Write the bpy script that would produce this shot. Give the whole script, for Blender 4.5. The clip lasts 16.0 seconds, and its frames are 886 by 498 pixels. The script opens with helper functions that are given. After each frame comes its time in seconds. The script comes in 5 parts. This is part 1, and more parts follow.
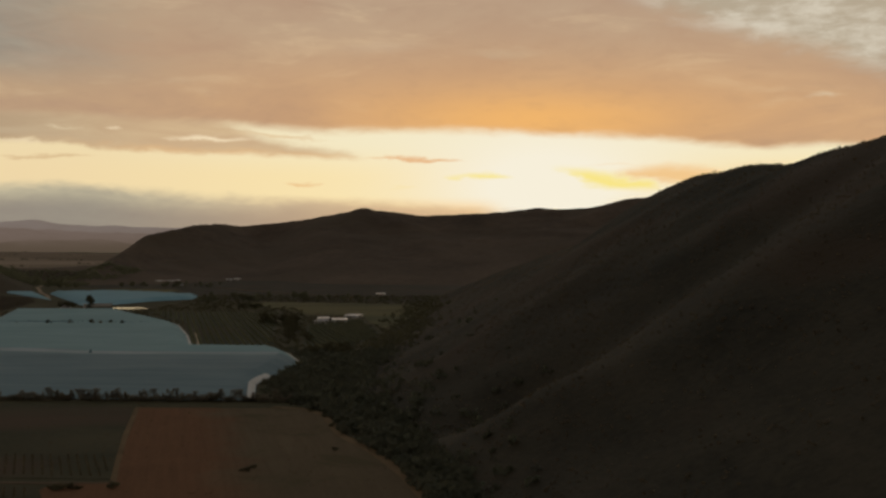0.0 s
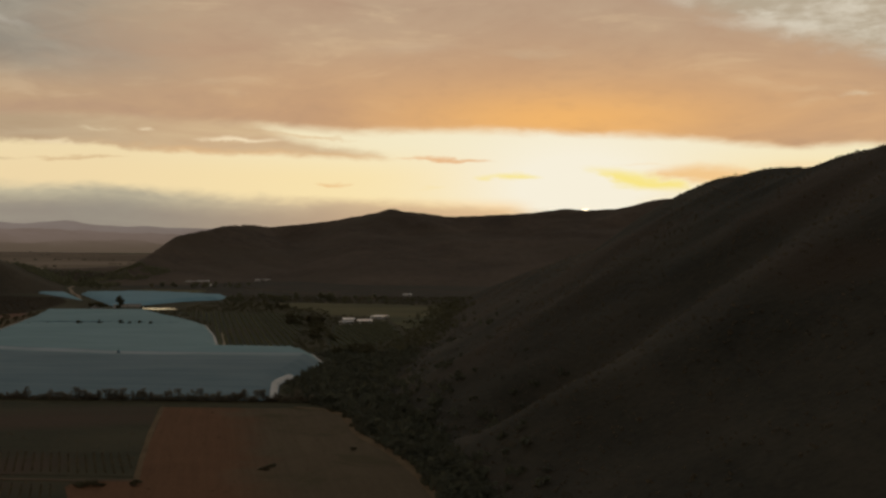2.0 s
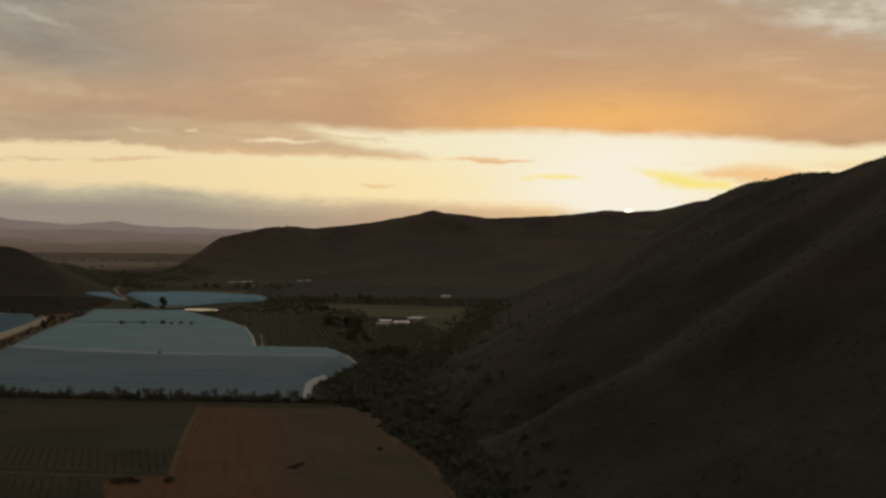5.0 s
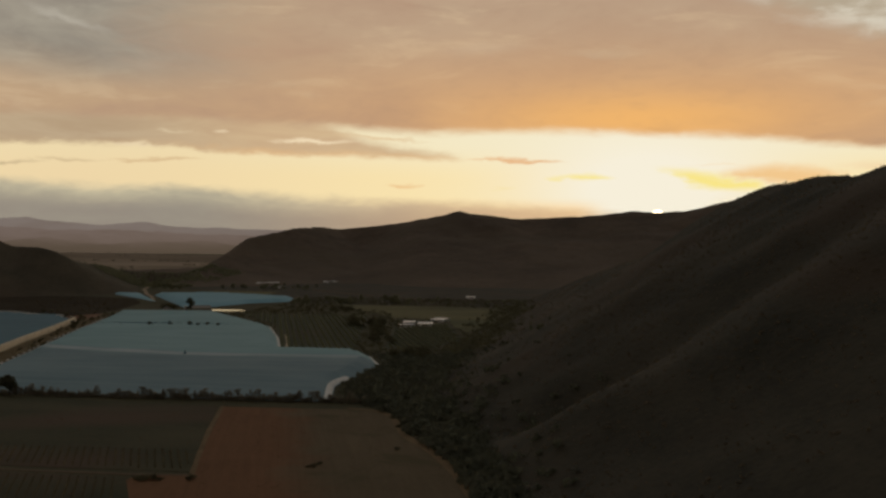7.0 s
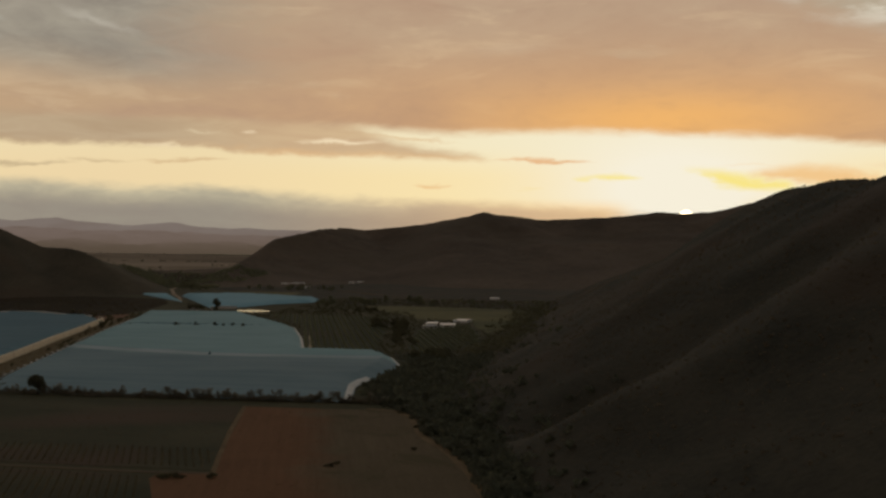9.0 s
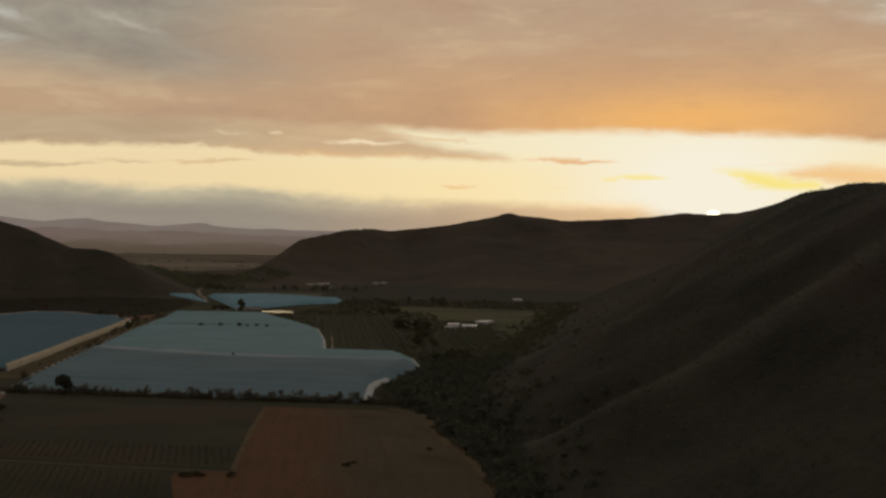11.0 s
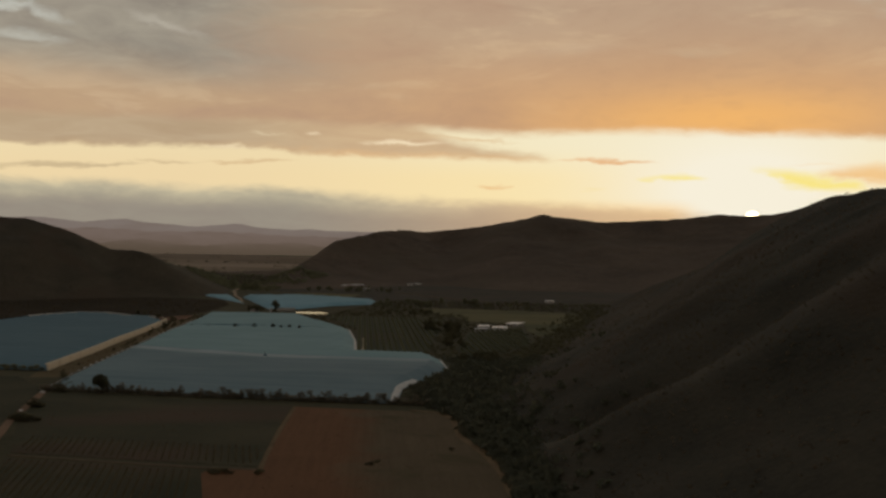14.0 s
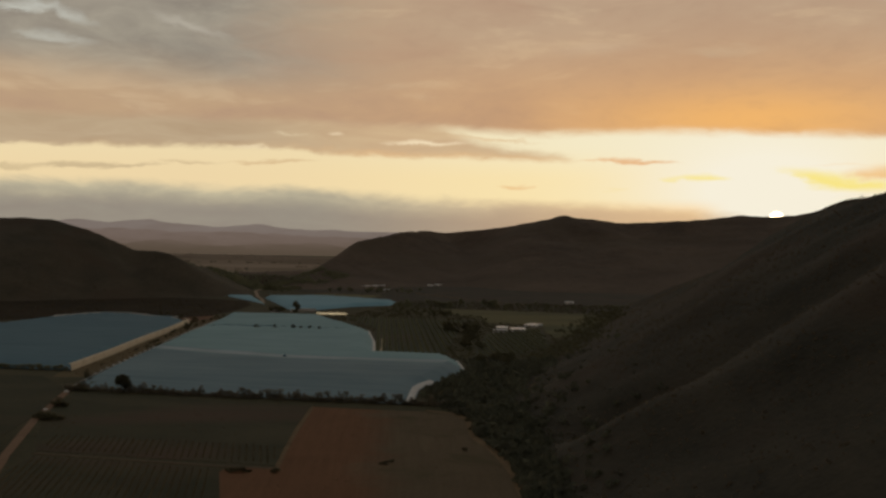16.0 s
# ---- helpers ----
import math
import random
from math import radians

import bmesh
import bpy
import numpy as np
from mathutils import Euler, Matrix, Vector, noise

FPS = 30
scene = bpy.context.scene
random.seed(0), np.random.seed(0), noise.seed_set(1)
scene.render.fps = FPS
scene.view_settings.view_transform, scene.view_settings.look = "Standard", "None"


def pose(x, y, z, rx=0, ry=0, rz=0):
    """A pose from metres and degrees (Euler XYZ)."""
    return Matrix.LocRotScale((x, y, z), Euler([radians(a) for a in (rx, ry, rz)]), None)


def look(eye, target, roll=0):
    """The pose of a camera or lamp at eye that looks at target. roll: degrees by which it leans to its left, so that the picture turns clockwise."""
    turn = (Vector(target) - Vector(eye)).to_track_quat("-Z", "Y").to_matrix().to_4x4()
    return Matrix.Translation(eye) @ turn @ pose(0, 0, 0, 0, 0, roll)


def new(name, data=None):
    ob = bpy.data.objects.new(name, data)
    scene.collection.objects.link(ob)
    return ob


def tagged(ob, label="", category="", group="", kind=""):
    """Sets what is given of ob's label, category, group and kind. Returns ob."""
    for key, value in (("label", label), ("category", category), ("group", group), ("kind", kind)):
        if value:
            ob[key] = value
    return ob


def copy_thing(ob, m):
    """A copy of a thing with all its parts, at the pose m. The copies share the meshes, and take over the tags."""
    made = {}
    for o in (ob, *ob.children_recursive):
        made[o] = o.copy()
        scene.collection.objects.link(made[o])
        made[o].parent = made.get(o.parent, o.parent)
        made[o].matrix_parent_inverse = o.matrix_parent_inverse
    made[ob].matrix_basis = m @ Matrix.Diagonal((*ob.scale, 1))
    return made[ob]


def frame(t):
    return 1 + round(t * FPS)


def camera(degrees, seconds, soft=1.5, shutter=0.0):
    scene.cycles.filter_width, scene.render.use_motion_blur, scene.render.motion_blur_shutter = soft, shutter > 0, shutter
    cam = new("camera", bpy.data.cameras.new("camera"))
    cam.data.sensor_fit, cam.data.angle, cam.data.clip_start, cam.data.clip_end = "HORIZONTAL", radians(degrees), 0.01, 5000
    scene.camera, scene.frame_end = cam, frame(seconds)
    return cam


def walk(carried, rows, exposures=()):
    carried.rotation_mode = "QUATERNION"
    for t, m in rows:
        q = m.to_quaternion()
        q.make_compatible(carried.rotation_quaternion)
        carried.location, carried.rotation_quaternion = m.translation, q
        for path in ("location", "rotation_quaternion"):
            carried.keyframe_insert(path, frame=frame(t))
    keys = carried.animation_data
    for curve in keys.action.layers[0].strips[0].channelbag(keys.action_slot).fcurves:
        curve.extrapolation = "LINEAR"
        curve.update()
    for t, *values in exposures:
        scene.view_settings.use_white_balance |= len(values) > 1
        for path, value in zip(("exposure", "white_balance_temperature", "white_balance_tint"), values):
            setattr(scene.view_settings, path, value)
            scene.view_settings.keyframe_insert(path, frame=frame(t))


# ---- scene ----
import functools
cam = camera(45.0, 16.0, soft=2.7)
PATH = [
    (0.0, pose(0.00, -0.00, 60.00, 89.799, -0.417, 0.001)),
    (1.0, pose(1.97, -2.77, 60.55, 89.804, -0.436, 0.790)),
    (2.0, pose(3.95, -5.56, 61.11, 89.809, -0.455, 1.574)),
    (3.0, pose(5.93, -8.36, 61.67, 89.813, -0.475, 2.352)),
    (4.0, pose(7.92, -11.18, 62.24, 89.816, -0.495, 3.123)),
    (5.0, pose(9.92, -14.01, 62.81, 89.819, -0.516, 3.886)),
    (6.0, pose(11.92, -16.86, 63.39, 89.822, -0.537, 4.639)),
    (7.0, pose(13.93, -19.72, 63.98, 89.824, -0.559, 5.381)),
    (8.0, pose(15.95, -22.60, 64.56, 89.826, -0.581, 6.111)),
    (9.0, pose(17.97, -25.50, 65.16, 89.828, -0.604, 6.827)),
    (10.0, pose(20.00, -28.40, 65.76, 89.829, -0.627, 7.529)),
    (11.0, pose(22.04, -31.33, 66.36, 89.829, -0.651, 8.214)),
    (12.0, pose(24.08, -34.27, 66.97, 89.829, -0.675, 8.883)),
    (13.0, pose(26.13, -37.22, 67.58, 89.829, -0.700, 9.533)),
    (14.0, pose(28.19, -40.19, 68.20, 89.829, -0.725, 10.163)),
    (15.0, pose(30.25, -43.17, 68.83, 89.828, -0.751, 10.772)),
    (16.0, pose(32.31, -46.17, 69.46, 89.826, -0.777, 11.358)),
]
walk(cam, PATH)

# ---------------------------------------------------------------- light
SUN_AZ, SUN_EL = 5.95, 1.62      # degrees right of +y, degrees above the horizon


def lin(r, g, b):
    """Linear colour from 0..255 display values."""
    f = lambda c: c / 12.92 if c <= 0.04045 else ((c + 0.055) / 1.055) ** 2.4
    return (f(r / 255), f(g / 255), f(b / 255), 1.0)


class Nodes:
    """Short hand for building a node tree."""

    def __init__(self, tree):
        self.tree = tree
        tree.nodes.clear()

    def add(self, kind, **attributes):
        n = self.tree.nodes.new(kind)
        for key, value in attributes.items():
            setattr(n, key, value)
        return n

    def put(self, socket, value):
        if isinstance(value, bpy.types.NodeSocket):
            self.tree.links.new(value, socket)
        else:
            socket.default_value = value

    def m(self, op, a, b=0.0, c=0.0, clamp=False):
        n = self.add("ShaderNodeMath", operation=op, use_clamp=clamp)
        for i, v in enumerate((a, b, c)):
            self.put(n.inputs[i], v)
        return n.outputs[0]

    def smooth(self, x, lo, hi):
        n = self.add("ShaderNodeMapRange", interpolation_type="SMOOTHSTEP")
        self.put(n.inputs["Value"], x)
        self.put(n.inputs["From Min"], lo)
        self.put(n.inputs["From Max"], hi)
        return n.outputs["Result"]

    def mix(self, f, a, b, blend="MIX"):
        n = self.add("ShaderNodeMix", data_type="RGBA", blend_type=blend)
        self.put(n.inputs[0], f)
        self.put(n.inputs[6], a)
        self.put(n.inputs[7], b)
        return n.outputs[2]

    def xyz(self, x, y, z=0.0):
        n = self.add("ShaderNodeCombineXYZ")
        for i, v in enumerate((x, y, z)):
            self.put(n.inputs[i], v)
        return n.outputs[0]

    def noise(self, vector, scale, detail=4.0, rough=0.55, distortion=0.0):
        n = self.add("ShaderNodeTexNoise")
        self.put(n.inputs["Vector"], vector)
        for key, v in (("Scale", scale), ("Detail", detail), ("Roughness", rough), ("Distortion", distortion)):
            n.inputs[key].default_value = v
        return n.outputs["Fac"]


def make_sky():
    world = bpy.data.worlds.new("sunset_sky")
    scene.world = world
    world.use_nodes = True
    k = Nodes(world.node_tree)
    m, smooth, mix, noise_ = k.m, k.smooth, k.mix, k.noise
    co = k.add("ShaderNodeTexCoord").outputs["Generated"]
    sep = k.add("ShaderNodeSeparateXYZ")
    k.put(sep.inputs[0], co)
    x, y, z = sep.outputs
    az = m("DEGREES", m("ARCTAN2", x, y))
    el = m("DEGREES", m("ARCSINE", z))

    def cloud_noise(sx, sy, seed, detail=5, rough=0.58, distortion=0.3):
        p = k.xyz(m("MULTIPLY", az, sx), m("MULTIPLY", el, sy), seed)
        return m("SUBTRACT", noise_(p, 1.0, detail, rough, distortion), 0.5)

    def total(*terms):
        out = terms[0]
        for t in terms[1:]:
            out = m("ADD", out, t)
        return out

    def times(a, *rest):
        for b in rest:
            a = m("MULTIPLY", a, b)
        return a

    def along(v, stops):
        """A broken line through (v, value) stops."""
        out, before = stops[0][1], 0.0
        for (a, fa), (b, fb) in zip(stops, stops[1:]):
            slope = (fb - fa) / (b - a)
            out = m("MULTIPLY_ADD", m("MAXIMUM", m("SUBTRACT", v, a), 0.0), slope - before, out)
            before = slope
        return out

    def bell(u, v, su, sv):
        a = m("POWER", m("ABSOLUTE", m("DIVIDE", m("SUBTRACT", az, u), su)), 2.0)
        b = m("POWER", m("ABSOLUTE", m("DIVIDE", m("SUBTRACT", el, v), sv)), 2.0)
        return m("POWER", 2.718, m("MULTIPLY", m("ADD", a, b), -1.0))

    huge = cloud_noise(0.05, 0.15, 2.0, 4)
    big = cloud_noise(0.13, 0.4, 11.0, 5, 0.6, 0.8)
    mid = cloud_noise(0.3, 0.85, 5.0, 5, 0.6, 0.7)
    fine = cloud_noise(0.9, 2.2, 3.0)
    ribs = cloud_noise(0.2, 1.15, 21.0, 5, 0.6, 0.9)
    azw = total(az, m("MULTIPLY", mid, 3.2), m("MULTIPLY", fine, 1.0))
    sway = total(m("MULTIPLY", mid, 0.62), m("MULTIPLY", fine, 0.42), m("MULTIPLY", big, 0.35))
    elw = m("ADD", el, sway)
    du = m("SUBTRACT", az, SUN_AZ)
    dv = m("SUBTRACT", el, SUN_EL)
    warm = m("POWER", 2.718, m("MULTIPLY", m("POWER", m("DIVIDE", du, 13.0), 2.0), -1.0))

    def streak(sky, u, v, half, up, down, slope, colour, strength=1.0, soft=0.12, rag=0.0):
        """One cloud: a flat-bottomed lens, ragged by the noise, tapering to both ends."""
        a = m("DIVIDE", m("SUBTRACT", azw, u), half)
        env = m("MAXIMUM", m("SUBTRACT", 1.0, m("MULTIPLY", a, a)), 0.0)
        h = m("SUBTRACT", m("MULTIPLY_ADD", sway, rag, elw), m("MULTIPLY_ADD", m("SUBTRACT", az, u), slope, v))
        body = m("MULTIPLY", smooth(m("SUBTRACT", m("MULTIPLY", env, up), h), -soft * 0.3, soft * 1.6), smooth(m("ADD", m("MULTIPLY", env, down), h), -soft * 0.3, soft))
        return mix(times(body, smooth(env, 0.0, 0.3), strength), sky, colour)

    # clear band under the cloud deck, white round the sun
    clear = mix(smooth(az, -26.0, -3.0), lin(238, 214, 168), lin(249, 227, 174))
    clear = mix(smooth(el, 3.4, 5.6), clear, mix(smooth(az, -20.0, -4.0), lin(238, 218, 174), lin(244, 232, 196)))
    clear = mix(m("MULTIPLY", bell(5.6, 3.2, 6.6, 3.4), 1.25, clamp=True), clear, lin(247, 239, 218))
    clear = mix(times(smooth(m("MULTIPLY", el, -1.0), -2.7, -1.7), smooth(m("ABSOLUTE", du), 2.2, 4.5), warm, 0.75), clear, lin(250, 202, 128))
    sky = clear

    # thin lit clouds in the clear band
    gold, peach = lin(249, 228, 116), lin(242, 200, 142)
    sky = streak(sky, 12.6, 3.72, 3.9, 0.75, 0.55, -0.06, peach, 1.0, 0.42)
    sky = streak(sky, 8.6, 3.66, 3.3, 0.5, 0.66, -0.16, gold, 0.85, 0.4)
    sky = streak(sky, 18.0, 4.1, 4.0, 0.3, 0.3, -0.05, lin(240, 208, 164), 0.7, 0.3)
    sky = streak(sky, 2.1, 3.68, 2.1, 0.28, 0.26, 0.0, gold, 0.75, 0.22)
    sky = streak(sky, -2.6, 3.05, 1.0, 0.1, 0.08, 0.0, lin(246, 222, 150), 0.6, 0.12)
    sky = streak(sky, -7.7, 3.15, 1.05, 0.2, 0.2, 0.0, lin(238, 200, 146), 0.9, 0.14)
    sky = streak(sky, -1.55, 4.58, 2.9, 0.2, 0.12, -0.03, lin(232, 184, 136), 0.95)
    sky = streak(sky, 9.2, 4.36, 1.9, 0.1, 0.05, 0.0, lin(246, 212, 168), 0.7)
    sky = streak(sky, -24.7, 4.2, 2.2, 0.14, 0.1, 0.0, lin(206, 182, 142), 0.9)
    sky = streak(sky, -20.6, 4.28, 2.6, 0.16, 0.12, 0.02, lin(216, 186, 142), 0.9)
    sky = streak(sky, -29.6, 3.84, 4.4, 0.22, 0.16, 0.05, lin(202, 180, 142), 0.9)
    sky = streak(sky, -34.5, 3.6, 3.0, 0.2, 0.14, 0.0, lin(206, 184, 144), 0.8)

    # bank of grey haze over the horizon, with a lumpy top
    top = along(az, [(-34, 3.12), (-28, 3.2), (-24, 3.02), (-19.5, 3.06), (-14, 2.62), (-10, 2.5), (-5.5, 2.42), (-1.0, 2.2), (3.6, 1.86), (6.0, 1.4)])
    top = total(top, m("MULTIPLY", fine, 0.42), m("MULTIPLY", mid, 0.55))
    bank = m("SUBTRACT", 1.0, smooth(m("SUBTRACT", el, top), -0.5, 0.26))
    bank_colour = mix(smooth(m("SUBTRACT", el, top), -1.4, 0.0), lin(139, 131, 122), lin(198, 188, 158))
    bank_colour = mix(m("MULTIPLY_ADD", mid, 1.3, m("MULTIPLY_ADD", ribs, 1.1, 0.2), clamp=True), bank_colour, lin(150, 145, 132))
    bank_colour = mix(smooth(az, -20.0, 1.0), bank_colour, mix(smooth(el, 1.6, 2.5), lin(198, 164, 132), lin(218, 186, 146)))
    sky = mix(m("MULTIPLY", bank, m("MULTIPLY_ADD", smooth(az, -9.0, 5.0), -0.4, 0.94)), sky, bank_colour)

    # lower deck on the far side, thinning to a tail under the main one
    under = along(az, [(-34, 4.78), (-26, 4.95), (-21, 5.05), (-18.5, 4.86), (-14.4, 4.7), (-8.6, 4.6), (-4.2, 4.56)])
    over = along(az, [(-20.0, 8.6), (-12.0, 6.5), (-9.8, 5.72), (-8.2, 5.36), (-6.3, 5.1), (-4.0, 4.76)])
    tail = m("MULTIPLY", smooth(m("SUBTRACT", elw, under), -0.16, 0.24), m("SUBTRACT", 1.0, smooth(m("SUBTRACT", elw, over), -0.5, 0.3)))
    tail_colour = mix(smooth(m("SUBTRACT", elw, under), 0.05, 0.5), lin(222, 178, 128), lin(200, 168, 132))
    tail_colour = mix(m("MULTIPLY_ADD", ribs, 2.2, 0.3, clamp=True), tail_colour, lin(212, 184, 144))
    tail_colour = mix(times(smooth(m("MULTIPLY", az, -1.0), 13.0, 24.0), 0.85), tail_colour, mix(m("MULTIPLY_ADD", ribs, 2.0, 0.4, clamp=True), lin(172, 148, 120), lin(188, 168, 140)))
    sky = mix(times(tail, m("SUBTRACT", 1.0, smooth(azw, -5.0, -3.7)), 0.95), sky, tail_colour)

    # the main deck: glowing over the sun, mauve and grey further off
    edge = along(az, [(-18.0, 6.4), (-9.2, 6.14), (-7.0, 6.0), (0.4, 6.06), (3.5, 6.0), (8.0, 5.78), (12.4, 5.52), (16.6, 5.1), (19.5, 5.2), (26.0, 4.8)])
    lift = m("SUBTRACT", total(el, m("MULTIPLY", fine, 0.18), m("MULTIPLY", mid, 0.45), m("MULTIPLY", big, 0.6)), edge)
    deck = smooth(lift, -0.26, 0.4)
    deck_colour = mix(smooth(el, 6.0, 11.5), lin(204, 165, 126), lin(186, 160, 134))
    deck_colour = mix(times(smooth(m("MULTIPLY", az, -1.0), 4.0, 24.0), 0.7), deck_colour, lin(184, 158, 128))
    mauve = m("MULTIPLY_ADD", huge, 2.6, m("MULTIPLY_ADD", big, 2.0, m("MULTIPLY_ADD", mid, 0.5, 0.3)), clamp=True)
    deck_colour = mix(mauve, deck_colour, lin(177, 146, 122))
    pale = smooth(total(m("MULTIPLY", big, -1.0), ribs, m("MULTIPLY", huge, -1.0)), 0.04, 0.34)
    deck_colour = mix(m("MULTIPLY", pale, 0.42), deck_colour, lin(210, 184, 150))
    deck_colour = mix(m("MULTIPLY", bell(4.6, 7.0, 16.0, 3.4), 0.55), deck_colour, lin(224, 170, 112))
    deck_colour = mix(m("MULTIPLY", bell(4.8, 6.7, 7.5, 1.35), 0.9), deck_colour, lin(242, 182, 108))
    deck_colour = mix(times(m("SUBTRACT", 1.0, smooth(lift, 0.05, 0.5)), warm, 0.35), deck_colour, lin(232, 184, 132))
    deck_colour = mix(m("MULTIPLY_ADD", fine, 0.3, m("MULTIPLY", mid, 0.3), clamp=True), deck_colour, lin(150, 126, 108))
    # mottled paler zone above the lower deck
    zone = times(m("SUBTRACT", 1.0, smooth(el, 5.9, 6.8)), m("SUBTRACT", 1.0, smooth(az, -12.0, -9.0)))
    deck_colour = mix(times(zone, m("MULTIPLY_ADD", ribs, 2.2, 0.4, clamp=True), smooth(az, -30.0, -14.0), 0.7), deck_colour, lin(206, 182, 146))
    # grey-green torn cloud away from the sun
    grey = times(smooth(m("MULTIPLY", total(az, m("MULTIPLY", big, 10.0)), -1.0), 13.0, 25.0), smooth(total(el, m("MULTIPLY", huge, 3.0)), 7.2, 10.0))
    deck_colour = mix(m("MULTIPLY", grey, 0.9), deck_colour, mix(m("MULTIPLY_ADD", mid, 2.4, 0.4, clamp=True), lin(137, 131, 121), lin(164, 158, 143)))
    # torn pale cloud high on the other side
    torn = smooth(total(el, m("MULTIPLY", az, 0.33), m("MULTIPLY", mid, 2.0), m("MULTIPLY", big, 1.6)), 15.4, 17.2)
    torn = times(torn, smooth(az, 8.0, 13.0))
    rag = smooth(total(m("MULTIPLY", mid, 1.3), m("MULTIPLY", fine, 0.7), m("MULTIPLY", ribs, 0.5)), -0.22, 0.34)
    deck_colour = mix(m("MULTIPLY", torn, 0.85), deck_colour, mix(rag, lin(180, 168, 146), lin(216, 208, 189)))
    # higher up and away from the sunset the deck is unlit, with dusk-blue gaps
    air = k.add("ShaderNodeTexSky", sky_type="NISHITA", sun_disc=False, sun_elevation=radians(SUN_EL), sun_rotation=radians(SUN_AZ))
    dusk = mix(m("MULTIPLY_ADD", huge, 1.2, 0.35, clamp=True), lin(94, 100, 101), lin(108, 109, 107))
    dusk = mix(0.06, dusk, air.outputs[0], "ADD")
    deck_colour = mix(smooth(el, 12.4, 30.0), deck_colour, dusk)
    sky = mix(deck, sky, deck_colour)

    # bright slits and wisps where the deck is thin
    slit, wisp = lin(246, 226, 190), lin(208, 210, 200)
    sky = streak(sky, -12.3, 5.5, 2.9, 0.2, 0.16, 0.02, slit, 0.95, 0.16)
    sky = streak(sky, -9.0, 5.72, 2.6, 0.16, 0.1, -0.06, lin(226, 198, 156), 0.8, 0.12)
    sky = streak(sky, -7.4, 5.66, 2.0, 0.12, 0.1, -0.05, lin(216, 180, 136), 0.75, 0.18, 0.8)
    sky = streak(sky, -10.6, 5.9, 1.8, 0.16, 0.12, -0.05, lin(206, 172, 132), 0.7, 0.2, 0.8)
    sky = streak(sky, -17.3, 5.84, 0.7, 0.08, 0.08, 0.0, slit, 0.8, 0.1)
    sky = streak(sky, -19.6, 5.86, 1.0, 0.1, 0.06, -0.1, lin(230, 212, 176), 0.7, 0.1)
    sky = streak(sky, -21.6, 5.05, 2.0, 0.14, 0.1, 0.0, slit, 0.6, 0.14)
    sky = streak(sky, -30.8, 11.3, 1.9, 0.42, 0.34, -0.3, wisp, 0.7, 0.45, 0.5)
    sky = streak(sky, -33.0, 11.5, 2.0, 0.42, 0.32, 0.1, wisp, 0.65, 0.34, 0.5)
    sky = streak(sky, -24.8, 11.2, 2.5, 0.3, 0.24, -0.28, lin(214, 207, 191), 0.7, 0.42, 0.4)
    sky = streak(sky, -31.4, 10.1, 2.2, 0.35, 0.28, -0.12, wisp, 0.5, 0.34, 0.5)
    sky = streak(sky, -26.8, 9.55, 2.4, 0.12, 0.1, -0.25, lin(196, 176, 148), 0.5, 0.4, 1.5)
    sky = streak(sky, 3.0, 10.2, 3.2, 0.3, 0.25, 0.0, lin(204, 182, 150), 0.6, 0.4)
    sky = streak(sky, -3.4, 10.4, 3.0, 0.4, 0.3, 0.05, lin(196, 172, 146), 0.5, 0.5)
    sky = streak(sky, 19.8, 7.7, 0.9, 0.22, 0.18, 0.0, lin(218, 198, 166), 0.9, 0.25)
    back = smooth(m("ABSOLUTE", du), 42.0, 110.0)
    sky = mix(back, sky, lin(95, 89, 85))

    # the sun's disc
    disc = m("SUBTRACT", 1.0, smooth(m("SQRT", m("ADD", m("POWER", du, 2.0), m("POWER", dv, 2.0))), 0.26, 0.4))
    sky = mix(disc, sky, (9.0, 7.0, 4.0, 1.0))

    bg = k.add("ShaderNodeBackground")
    k.put(bg.inputs["Color"], sky)
    bg.inputs["Strength"].default_value = 1.0
    k.put(k.add("ShaderNodeOutputWorld").inputs["Surface"], bg.outputs[0])


make_sky()

sun_data = bpy.data.lights.new("sun", "SUN")
sun_data.energy, sun_data.angle, sun_data.color = 2.0, radians(0.53), (1.0, 0.62, 0.3)
sun = new("sun", sun_data)
sa, se = radians(SUN_AZ), radians(SUN_EL)
sun.matrix_world = look((0, 0, 300), (-math.sin(sa) * math.cos(se), -math.cos(sa) * math.cos(se), 300 - math.sin(se)))


